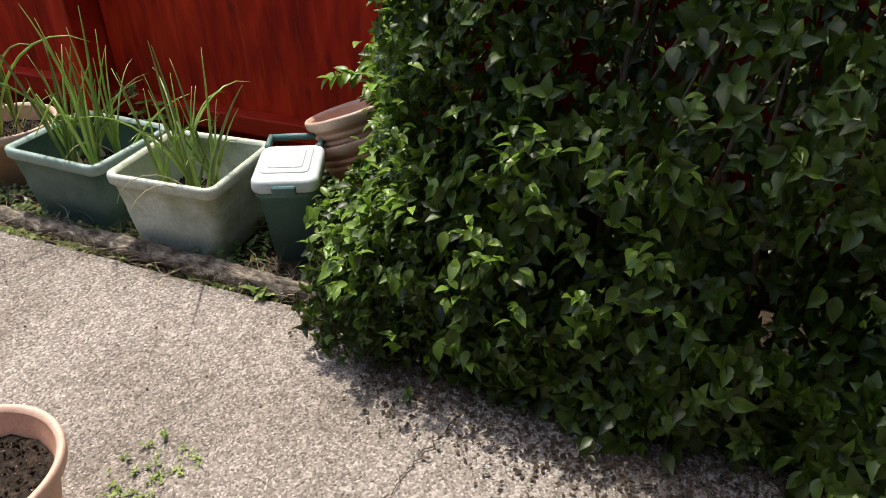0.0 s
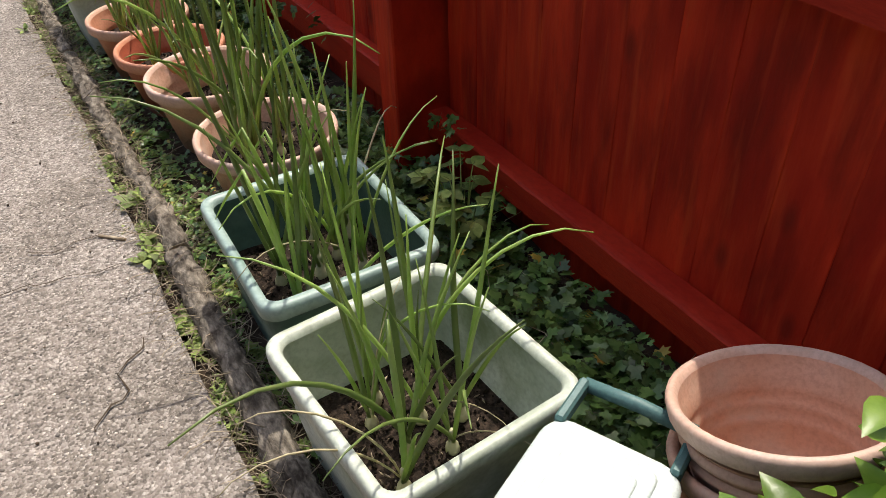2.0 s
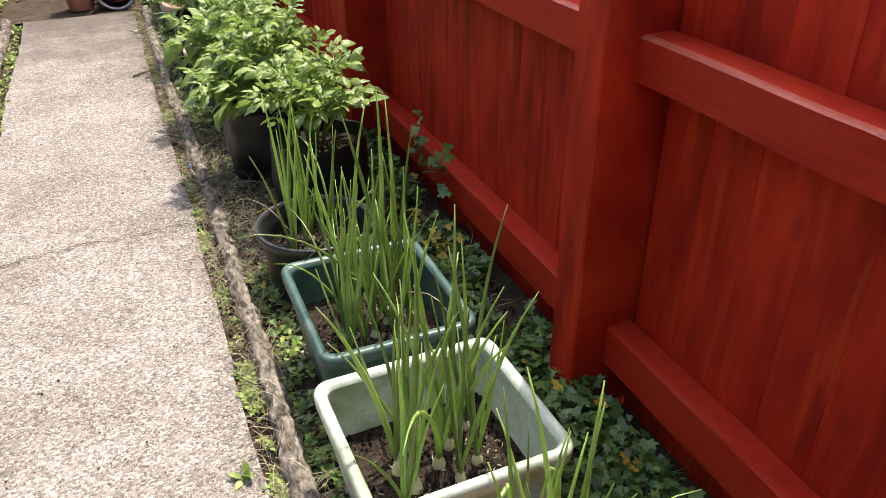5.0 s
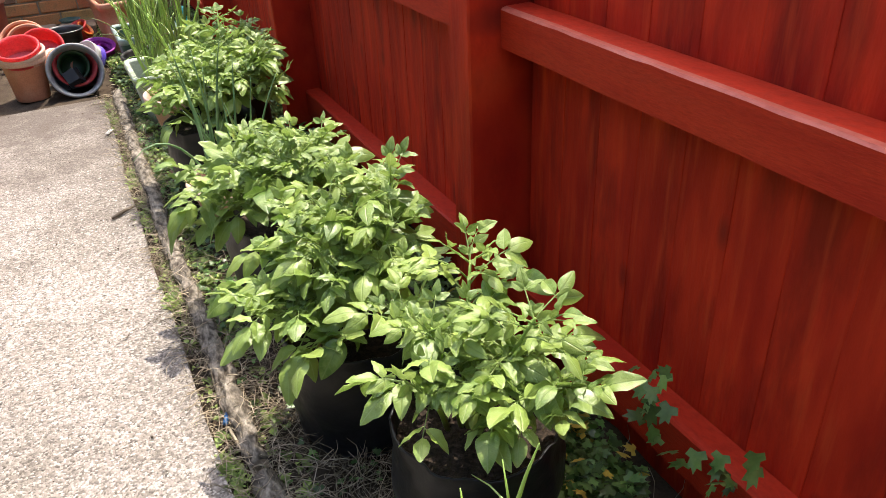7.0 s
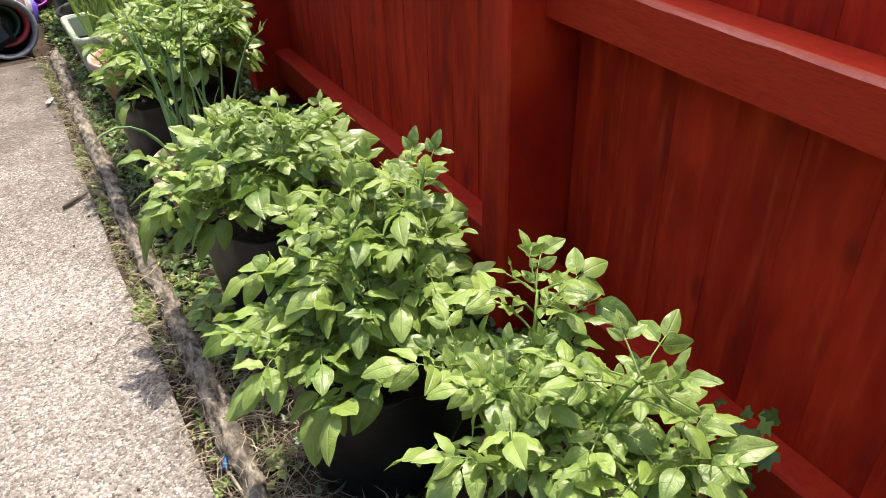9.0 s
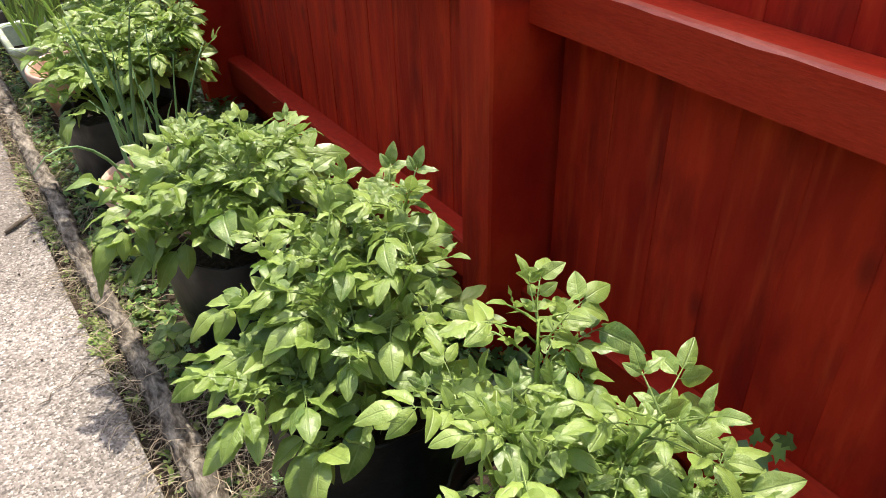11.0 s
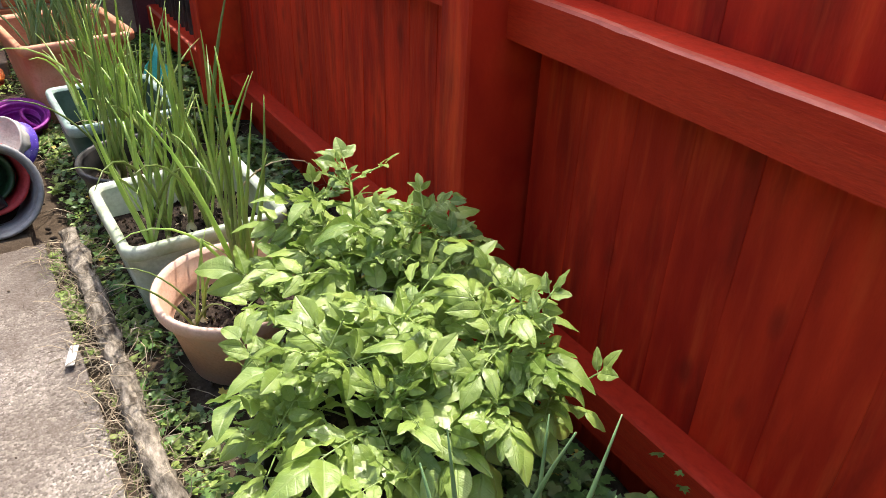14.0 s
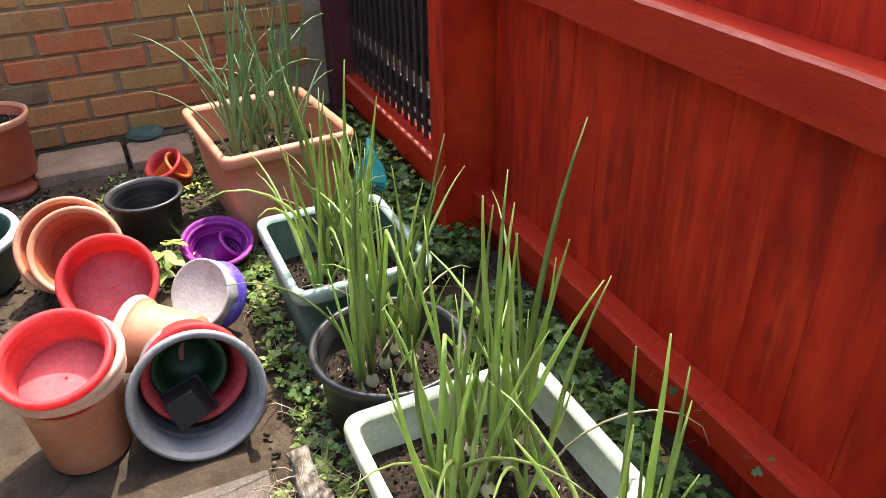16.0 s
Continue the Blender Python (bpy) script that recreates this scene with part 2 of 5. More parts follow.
def concrete_material():
    """Worn concrete with pale stones showing in a darker matrix."""
    m = bpy.data.materials.new("exposed_aggregate")
    m.use_nodes = True
    n, l = m.node_tree.nodes, m.node_tree.links
    p = n["Principled BSDF"]
    co = n.new("ShaderNodeTexCoord")

    def node(kind, **inputs):
        t = n.new(kind)
        for k, v in inputs.items():
            t.inputs[k.replace("_", " ")].default_value = v
        if "Vector" in t.inputs:
            l.new(co.outputs["Object"], t.inputs["Vector"])
        return t

    def ramp(src, stops):
        r = n.new("ShaderNodeValToRGB")
        e = r.color_ramp.elements
        e[0].position, e[0].color = stops[0]
        e[1].position, e[1].color = stops[-1]
        for pos, colr in stops[1:-1]:
            e.new(pos).color = colr
        l.new(src, r.inputs[0])
        return r.outputs[0]

    def mix(kind, fac, c1, c2):
        x = n.new("ShaderNodeMix")
        x.data_type, x.blend_type = "RGBA", kind
        x.inputs[0].default_value = fac
        l.new(c1, x.inputs[6])
        l.new(c2, x.inputs[7])
        return x.outputs[2]

    stones = node("ShaderNodeTexVoronoi", Scale=165.0)
    sep = n.new("ShaderNodeSeparateColor")
    l.new(stones.outputs["Color"], sep.inputs[0])
    tone = ramp(sep.outputs[0], [(0.0, (0.075, 0.066, 0.056, 1)), (0.3, (0.245, 0.218, 0.19, 1)), (0.7, (0.38, 0.345, 0.305, 1)), (1.0, (0.66, 0.62, 0.56, 1))])
    matrix = ramp(node("ShaderNodeTexNoise", Scale=190.0, Detail=3.0).outputs["Fac"], [(0.3, (0.17, 0.15, 0.128, 1)), (0.7, (0.42, 0.385, 0.34, 1))])
    col = mix("MIX", 0.30, tone, matrix)
    big = ramp(node("ShaderNodeTexNoise", Scale=2.4, Detail=6.0).outputs["Fac"], [(0.33, (0.64, 0.627, 0.615, 1)), (0.6, (0.90, 0.895, 0.91, 1))])
    mid = ramp(node("ShaderNodeTexNoise", Scale=22.0, Detail=4.0).outputs["Fac"], [(0.3, (0.80, 0.785, 0.765, 1)), (0.65, (1.07, 1.05, 1.03, 1))])
    col = mix("MULTIPLY", 1.0, mix("MULTIPLY", 1.0, col, big), mid)
    # trodden soil in patches; towards the far end painted shade is added to it
    sep_y = n.new("ShaderNodeSeparateXYZ")
    l.new(co.outputs["Object"], sep_y.inputs[0])
    far = n.new("ShaderNodeMapRange")
    l.new(sep_y.outputs[1], far.inputs[0])
    far.inputs[1].default_value, far.inputs[2].default_value, far.inputs[3].default_value, far.inputs[4].default_value = 4.8, 7.0, -0.10, 0.42
    total = n.new("ShaderNodeMath")
    l.new(far.outputs[0], total.inputs[0])
    l.new(node("ShaderNodeTexNoise", Scale=5.0, Detail=7.0, Roughness=0.65).outputs["Fac"], total.inputs[1])
    dirt_shade = n.new("ShaderNodeMapRange")
    l.new(total.outputs[0], dirt_shade.inputs[0])
    dirt_shade.inputs[1].default_value, dirt_shade.inputs[2].default_value, dirt_shade.inputs[4].default_value = 0.48, 0.88, 0.85
    darkened = n.new("ShaderNodeMix")
    darkened.data_type = "RGBA"
    l.new(dirt_shade.outputs[0], darkened.inputs[0])
    l.new(col, darkened.inputs[6])
    darkened.inputs[7].default_value = (0.10, 0.08, 0.066, 1)
    col = darkened.outputs[2]
    l.new(col, p.inputs["Base Color"])
    p.inputs["Roughness"].default_value = 0.9
    p.inputs["Specular IOR Level"].default_value = 0.2
    bp = n.new("ShaderNodeBump")
    bp.inputs["Strength"].default_value = 0.6
    bp.inputs["Distance"].default_value = 0.004
    bp.invert = True
    l.new(stones.outputs["Distance"], bp.inputs["Height"])
    b2 = n.new("ShaderNodeBump")
    b2.inputs["Strength"].default_value = 0.6
    b2.inputs["Distance"].default_value = 0.006
    l.new(node("ShaderNodeTexNoise", Scale=60.0, Detail=4.0).outputs["Fac"], b2.inputs["Height"])
    l.new(bp.outputs[0], b2.inputs["Normal"])
    l.new(b2.outputs[0], p.inputs["Normal"])
    return m


def brushed_boards(m):
    """Adds upright brush streaks and knots to the fence paint."""
    n, l = m.node_tree.nodes, m.node_tree.links
    p = n["Principled BSDF"]
    col = p.inputs["Base Color"].links[0].from_socket
    geo = n.new("ShaderNodeNewGeometry")

    def stretched(size):
        mp = n.new("ShaderNodeMapping")
        mp.inputs["Scale"].default_value = size
        l.new(geo.outputs["Position"], mp.inputs["Vector"])
        return mp.outputs[0]

    def layer(value, lo, hi, top, tint, base):
        r = n.new("ShaderNodeMapRange")
        l.new(value, r.inputs[0])
        r.inputs[1].default_value, r.inputs[2].default_value, r.inputs[4].default_value = lo, hi, top
        x = n.new("ShaderNodeMix")
        x.data_type = "RGBA"
        l.new(r.outputs[0], x.inputs[0])
        l.new(base, x.inputs[6])
        x.inputs[7].default_value = tint
        return x.outputs[2]

    streak = n.new("ShaderNodeTexNoise")
    streak.inputs["Scale"].default_value = 1.0
    streak.inputs["Detail"].default_value = 4.0
    l.new(stretched((3, 34, 3.2)), streak.inputs["Vector"])
    col = layer(streak.outputs["Fac"], 0.54, 0.74, 0.55, (0.70, 0.078, 0.020, 1), col)
    knot = n.new("ShaderNodeTexVoronoi")
    knot.inputs["Scale"].default_value = 1.0
    l.new(stretched((1.0, 8.0, 3.6)), knot.inputs["Vector"])
    col = layer(knot.outputs["Distance"], 0.17, 0.06, 0.65, (0.17, 0.014, 0.008, 1), col)
    l.new(col, p.inputs["Base Color"])


brushed_boards(M["fence"])
M["concrete"] = concrete_material()


def potato_leaf_material():
    """Soft quilted leaf with a pale midrib and side veins, laid out by the leaflet's own length and width."""
    m = bpy.data.materials.new("potato_leaf")
    m.use_nodes = True
    n, l = m.node_tree.nodes, m.node_tree.links
    p = n["Principled BSDF"]

    def calc(op, x, y=None, clamp=False):
        t = n.new("ShaderNodeMath")
        t.operation = op
        t.use_clamp = clamp
        for sock, v in ((t.inputs[0], x), (t.inputs[1], y)):
            if isinstance(v, bpy.types.NodeSocket):
                l.new(v, sock)
            elif v is not None:
                sock.default_value = v
        return t.outputs[0]

    def mix(fac, c1, c2):
        x = n.new("ShaderNodeMix")
        x.data_type = "RGBA"
        for sock, v in ((x.inputs[0], fac), (x.inputs[6], c1), (x.inputs[7], c2)):
            if isinstance(v, bpy.types.NodeSocket):
                l.new(v, sock)
            else:
                sock.default_value = v
        return x.outputs[2]

    at = n.new("ShaderNodeAttribute")
    at.attribute_name = "blade"
    sep = n.new("ShaderNodeSeparateXYZ")
    l.new(at.outputs["Vector"], sep.inputs[0])
    s, w, tone = sep.outputs[0], calc("ABSOLUTE", sep.outputs[1]), sep.outputs[2]
    rib = calc("SUBTRACT", 1.0, calc("MULTIPLY", w, 11.0), True)
    wave = calc("COSINE", calc("MULTIPLY", calc("SUBTRACT", s, calc("MULTIPLY", w, 0.20)), 38.0))
    side = calc("MULTIPLY", calc("SUBTRACT", wave, 0.72), 3.5, True)
    vein = calc("MAXIMUM", rib, calc("MULTIPLY", side, 0.28))
    co = n.new("ShaderNodeTexCoord")
    nz = n.new("ShaderNodeTexNoise")
    nz.inputs["Scale"].default_value = 30.0
    nz.inputs["Detail"].default_value = 3.0
    l.new(co.outputs["Object"], nz.inputs["Vector"])
    info = n.new("ShaderNodeObjectInfo")
    blend = calc("ADD", calc("MULTIPLY", tone, 0.6), calc("MULTIPLY", info.outputs["Random"], 0.4))
    col = mix(blend, (0.088, 0.178, 0.022, 1), (0.345, 0.460, 0.102, 1))
    col = mix(calc("MULTIPLY", calc("SUBTRACT", nz.outputs["Fac"], 0.45), 2.0, True), col, (0.37, 0.475, 0.135, 1))
    col = mix(calc("MULTIPLY", vein, 0.30), col, (0.40, 0.52, 0.22, 1))
    l.new(col, p.inputs["Base Color"])
    p.inputs["Roughness"].default_value = 0.40
    p.inputs["Specular IOR Level"].default_value = 0.6
    p.inputs["Coat Weight"].default_value = 0.15
    p.inputs["Coat Roughness"].default_value = 0.28
    fine = n.new("ShaderNodeTexNoise")
    fine.inputs["Scale"].default_value = 260.0
    l.new(co.outputs["Object"], fine.inputs["Vector"])
    high = calc("ADD", calc("MULTIPLY", vein, -0.6), calc("MULTIPLY", fine.outputs["Fac"], 0.55))
    bp = n.new("ShaderNodeBump")
    bp.inputs["Strength"].default_value = 0.6
    bp.inputs["Distance"].default_value = 0.003
    l.new(high, bp.inputs["Height"])
    l.new(bp.outputs[0], p.inputs["Normal"])
    tr = n.new("ShaderNodeBsdfTranslucent")
    l.new(col, tr.inputs["Color"])
    mx = n.new("ShaderNodeMixShader")
    mx.inputs[0].default_value = 0.38
    l.new(p.outputs[0], mx.inputs[1])
    l.new(tr.outputs[0], mx.inputs[2])
    l.new(mx.outputs[0], n["Material Output"].inputs["Surface"])
    return m


M["potato"] = potato_leaf_material()


def brick_material():
    """Old stock brick: each brick takes its own colour, with soot, moss and a pitted face."""
    m = bpy.data.materials.new("stock_brick")
    m.use_nodes = True
    n, l = m.node_tree.nodes, m.node_tree.links
    p = n["Principled BSDF"]
    info = n.new("ShaderNodeObjectInfo")
    co = n.new("ShaderNodeTexCoord")
    off = n.new("ShaderNodeVectorMath")
    off.operation = "MULTIPLY_ADD"
    l.new(info.outputs["Random"], off.inputs[0])
    off.inputs[1].default_value = (31, 17, 23)
    l.new(co.outputs["Object"], off.inputs[2])
    r = n.new("ShaderNodeValToRGB")
    r.color_ramp.interpolation = "CONSTANT"
    e = r.color_ramp.elements
    e[0].position, e[0].color = 0.0, (0.54, 0.29, 0.10, 1)
    e[1].position, e[1].color = 0.22, (0.60, 0.24, 0.09, 1)
    for pos, col in ((0.42, (0.46, 0.22, 0.09, 1)), (0.58, (0.60, 0.17, 0.07, 1)), (0.74, (0.30, 0.165, 0.07, 1)), (0.84, (0.55, 0.20, 0.08, 1)), (0.93, (0.24, 0.13, 0.08, 1))):
        e.new(pos).color = col
    l.new(info.outputs["Random"], r.inputs[0])

    def noisy(s, detail):
        t = n.new("ShaderNodeTexNoise")
        t.inputs["Scale"].default_value = s
        t.inputs["Detail"].default_value = detail
        l.new(off.outputs[0], t.inputs["Vector"])
        return t.outputs["Fac"]

    def over(fac, lo, hi, top, c1, c2):
        g = n.new("ShaderNodeMapRange")
        l.new(fac, g.inputs[0])
        g.inputs[1].default_value, g.inputs[2].default_value, g.inputs[4].default_value = lo, hi, top
        x = n.new("ShaderNodeMix")
        x.data_type = "RGBA"
        l.new(g.outputs[0], x.inputs[0])
        l.new(c1, x.inputs[6])
        x.inputs[7].default_value = c2
        return x.outputs[2]

    pits = noisy(90.0, 4.0)
    col = over(noisy(9.0, 5.0), 0.45, 0.7, 0.5, r.outputs[0], (0.48, 0.32, 0.13, 1))
    col = over(noisy(16.0, 4.0), 0.52, 0.72, 0.35, col, (0.20, 0.13, 0.065, 1))
    col = over(pits, 0.5, 0.75, 0.5, col, (0.16, 0.10, 0.06, 1))
    l.new(col, p.inputs["Base Color"])
    p.inputs["Roughness"].default_value = 0.92
    p.inputs["Specular IOR Level"].default_value = 0.15
    bp = n.new("ShaderNodeBump")
    bp.inputs["Strength"].default_value = 0.7
    bp.inputs["Distance"].default_value = 0.005
    l.new(pits, bp.inputs["Height"])
    l.new(bp.outputs[0], p.inputs["Normal"])
    return m


M["brick"] = brick_material()


# ---- mesh helpers ----
def rnd(a, b):
    return random.uniform(a, b)


def mesh_of(name, verts, faces, mat, smooth=True):
    me = bpy.data.meshes.new(name)
    me.from_pydata([tuple(v) for v in verts], [], [tuple(f) for f in faces])
    me.update()
    if smooth:
        me.shade_smooth()
    me.materials.append(mat)
    return me


def empty(name, label, category, m=None, group="", kind=""):
    ob = tagged(new(name), label, category, group, kind)
    ob.empty_display_size = 0.05
    if m is not None:
        ob.matrix_world = m
    return ob


def part(name, data, parent, label="", m=None):
    ob = new(name, data)
    ob.parent = parent
    if m is not None:
        ob.matrix_local = m
    if label:
        ob["label"] = label
    return ob


def rings(loops, close_top=False, close_bottom=False):
    """Faces between rings of equal count. Returns verts and faces."""
    n = len(loops[0])
    verts = [v for loop in loops for v in loop]
    faces = []
    for k in range(len(loops) - 1):
        for i in range(n):
            j = (i + 1) % n
            faces.append((k * n + i, k * n + j, (k + 1) * n + j, (k + 1) * n + i))
    if close_bottom:
        faces.append(tuple(range(n - 1, -1, -1)))
    if close_top:
        faces.append(tuple((len(loops) - 1) * n + i for i in range(n)))
    return verts, faces


def lathe(profile, n=40, wobble=0.0):
    loops = []
    for r, z in profile:
        loops.append([((r + wobble * math.sin(3 * a + z * 20)) * math.cos(a), (r + wobble * math.sin(3 * a + z * 20)) * math.sin(a), z) for a in (2 * math.pi * i / n for i in range(n))])
    return rings(loops, profile[-1][0] < 0.02 or False, False)


def box_ring(hx, hy, r, z, n=5, bow=0.0):
    """A rounded rectangle."""
    out = []
    for cx, cy, a0 in ((1, 1, 0), (-1, 1, 90), (-1, -1, 180), (1, -1, 270)):
        for i in range(n):
            a = radians(a0 + 90 * i / (n - 1))
            out.append((cx * (hx - r) + r * math.cos(a), cy * (hy - r) + r * math.sin(a), z))
    return out


def block(x0, x1, y0, y1, z0, z1, bevel=0.004):
    """A box with chamfered edges."""
    bm = bmesh.new()
    bmesh.ops.create_cube(bm, size=1, matrix=Matrix.Translation(((x0 + x1) / 2, (y0 + y1) / 2, (z0 + z1) / 2)) @ Matrix.Diagonal((x1 - x0, y1 - y0, z1 - z0, 1)))
    if bevel:
        bmesh.ops.bevel(bm, geom=bm.edges[:], offset=bevel, segments=1, affect="EDGES")
    return bm


def from_bm(name, bm, mat, smooth=False):
    me = bpy.data.meshes.new(name)
    bm.to_mesh(me)
    bm.free()
    if smooth:
        me.shade_smooth()
    me.materials.append(mat)
    return me


def tube(points, radii, n=6, flat=1.0):
    """A tapered tube along points; the ends are closed."""
    pts = [Vector(p) for p in points]
    loops = []
    side = Vector((0.31, 0.95, 0.12)).normalized()
    for i, p in enumerate(pts):
        d = (pts[min(i + 1, len(pts) - 1)] - pts[max(i - 1, 0)]).normalized()
        u = d.cross(side)
        u = u.normalized() if u.length > 1e-4 else Vector((1, 0, 0))
        w = d.cross(u).normalized()
        loops.append([tuple(p + radii[i] * (u * math.cos(a) + flat * w * math.sin(a))) for a in (2 * math.pi * k / n for k in range(n))])
    return rings(loops, True, True)


def merge(*pieces):
    verts, faces = [], []
    for v, f in pieces:
        k = len(verts)
        verts += list(v)
        faces += [tuple(i + k for i in face) for face in f]
    return verts, faces


def moved(piece, m):
    v, f = piece
    return [tuple(m @ Vector(p)) for p in v], f


def scatter(name, template, mats, mat):
    """One mesh of many copies of a template, each at its matrix."""
    tv, tf = template
    tv = np.array(tv, float)
    ms = np.array([np.array(m) for m in mats], float)
    v = np.einsum("nij,kj->nki", ms[:, :3, :3], tv) + ms[:, None, :3, 3]
    verts = v.reshape(-1, 3)
    n = len(tv)
    me = bpy.data.meshes.new(name)
    loops = np.concatenate([np.array(f) for f in tf])
    sizes = np.array([len(f) for f in tf])
    count = len(ms)
    all_loops = (loops[None, :] + n * np.arange(count)[:, None]).ravel()
    all_sizes = np.tile(sizes, count)
    me.vertices.add(len(verts))
    me.vertices.foreach_set("co", verts.ravel())
    me.loops.add(len(all_loops))
    me.loops.foreach_set("vertex_index", all_loops.astype(np.int32))
    me.polygons.add(len(all_sizes))
    me.polygons.foreach_set("loop_start", np.concatenate([[0], np.cumsum(all_sizes)[:-1]]).astype(np.int32))
    me.update(calc_edges=True)
    me.validate()
    me.shade_smooth()
    me.materials.append(mat)
    return me


def leaf_shape(length=1.0, width=0.55, fold=0.12, droop=0.2, cup=0.0, heart=0.0):
    """A pointed leaf along +x with a folded midrib. Its stalk end is at the origin."""
    st = [0.0, 0.12, 0.3, 0.52, 0.75, 1.0]
    wd = [0.02 + heart * 0.25, 0.30 + heart * 0.15, 0.48, 0.46, 0.27, 0.0]
    mid = [(s * length, 0, -droop * s * s * length) for s in st]
    v, f = list(mid), []
    left, right = [], []
    for k, (s, w) in enumerate(zip(st, wd)):
        if k == len(st) - 1:
            break
        back = heart * 0.16 * length if k == 0 else 0.0
        for sign, side in ((1, left), (-1, right)):
            side.append(len(v))
            v.append((s * length - back, sign * w * width * length, mid[k][2] + fold * w * length - cup * w * w * length))
    tip = len(st) - 1
    for k in range(tip):
        if k + 1 < tip:
            f.append((k, k + 1, left[k + 1], left[k]))
            f.append((k + 1, k, right[k], right[k + 1]))
        else:
            f.append((k, tip, left[k]))
            f.append((tip, k, right[k]))
    return v, f


def spin(az, pitch, roll, s=1.0, at=(0, 0, 0)):
    """A pose that points +x to the azimuth and up by pitch."""
    return Matrix.Translation(at) @ Euler((radians(roll), radians(-pitch), radians(az))).to_matrix().to_4x4() @ Matrix.Scale(s, 4)


# ---- ground, path, edging ----
def uneven_sheet(x0, x1, y0, y1, z, step, amp, freq, seed, dip=None):
    nx, ny = max(2, int((x1 - x0) / step)), max(2, int((y1 - y0) / step))
    verts, faces = [], []
    for j in range(ny + 1):
        for i in range(nx + 1):
            x, y = x0 + (x1 - x0) * i / nx, y0 + (y1 - y0) * j / ny
            h = amp * noise.fractal(Vector((x * freq, y * freq, seed)), 0.8, 2.0, 4)
            verts.append((x, y, z + h + (dip(x, y) if dip else 0)))
    for j in range(ny):
        for i in range(nx):
            a = j * (nx + 1) + i
            faces.append((a, a + 1, a + nx + 2, a + nx + 1))
    return verts, faces


def ground_sheet():
    bm = bmesh.new()
    bmesh.ops.create_grid(bm, x_segments=60, y_segments=60, size=400, matrix=Matrix.Translation((0, 0, -0.09)))
    return tagged(new("ground", from_bm("ground", bm, M["soil"])), "dark bare garden soil under everything", "ground", kind="structure")


ground_sheet()
PATH_R, PATH_L, PATH_END = -0.93, -1.68, 6.97


def path_edge(y):
    return PATH_R + 0.006 * math.sin(y * 2.1) + 0.004 * math.sin(y * 7.3 + 1) + 0.005 * noise.noise(Vector((y * 14, 0, 0)))


def concrete_path():
    """A slab with a ragged edge; it widens into a yard at the start."""
    verts, faces = [], []
    ys = [-4.65 + 0.08 * k for k in range(int((PATH_END + 4.65) / 0.08) + 1)]
    cols = 16
    for y in ys:
        left = PATH_L + 0.008 * math.sin(y * 3.3) + 0.012 * noise.noise(Vector((y * 7, 4, 0)))
        if y < -0.75:
            left = -4.62
        right = path_edge(y) if y > -1.7 else -0.90
        for i in range(cols + 1):
            x = left + (right - left) * i / cols
            verts.append((x, y, 0.004 * noise.noise(Vector((x * 3, y * 3, 1)))))
        verts.append((right + 0.004, y, -0.06))
        verts.append((left - 0.004, y, -0.06))
    n = cols + 3
    for j in range(len(ys) - 1):
        a = j * n
        for i in range(cols):
            faces.append((a + i, a + i + 1, a + n + i + 1, a + n + i))
        faces.append((a + cols, a + cols + 1, a + n + cols + 1, a + n + cols))
        faces.append((a + cols + 2, a, a + n, a + n + cols + 2))
    a = (len(ys) - 1) * n
    faces.append(tuple(a + i for i in range(cols + 1)) + (a + cols + 1, a + cols + 2))
    return tagged(new("pavement", mesh_of("pavement", verts, faces, M["concrete"], False)), "worn pale concrete path with exposed pebbles", "path", kind="structure")


pavement = concrete_path()


def pebble_template():
    bm = bmesh.new()
    bmesh.ops.create_icosphere(bm, subdivisions=1, radius=1.0)
    v = [tuple(p.co) for p in bm.verts]
    f = [tuple(q.index for q in face.verts) for face in bm.faces]
    bm.free()
    return v, f


PEB = pebble_template()


def pebbles(name, count, area, size, z, mat, parent=None, label="", flat=0.35):
    ms = []
    for _ in range(count):
        x, y = rnd(area[0], area[1]), rnd(area[2], area[3])
        s = size * (0.4 + random.random() ** 2.5 * 1.2)
        zz = z + 0.004 * noise.noise(Vector((x * 3, y * 3, 1)))
        ms.append(Matrix.Translation((x, y, zz)) @ Euler((0, 0, rnd(0, 6.3))).to_matrix().to_4x4() @ Matrix.Diagonal((s, s * rnd(0.5, 0.9), s * flat, 1)))
    ob = new(name, scatter(name, PEB, ms, mat))
    if parent:
        ob.parent = parent
    return tagged(ob, label, "" if parent else "gravel", kind="stuff")


pebbles("aggregate", 14000, (PATH_L + 0.02, PATH_R - 0.03, -0.7, 5.8), 0.0042, 0.0002, M["pebble"], pavement, "pebbles showing through the worn concrete", 0.12)
pebbles("aggregate", 6000, (-2.9, -1.0, -2.9, -0.7), 0.0042, 0.0002, M["pebble"], pavement, "pebbles showing through the worn concrete", 0.12)
pebbles("grit", 460, (PATH_L, PATH_R, -1.5, 7.0), 0.0032, 0.004, M["debris"], pavement, "dark crumbs of soil on the concrete", 0.7)


def crack(points, width=0.004):
    """A thin dark ragged crack filled with soil."""
    v, f = [], []
    for k, (x, y) in enumerate(points):
        w = width * rnd(0.25, 0.75)
        nx, ny = points[min(k + 1, len(points) - 1)][0] - points[max(k - 1, 0)][0], points[min(k + 1, len(points) - 1)][1] - points[max(k - 1, 0)][1]
        d = math.hypot(nx, ny) or 1
        v += [(x - ny / d * w, y + nx / d * w, 0.0066), (x + ny / d * w, y - nx / d * w, 0.0066)]
    for k in range(len(points) - 1):
        f.append((2 * k, 2 * k + 1, 2 * k + 3, 2 * k + 2))
    part("crack", mesh_of("crack", v, f, M["soil"], False), pavement, "dark ragged crack")


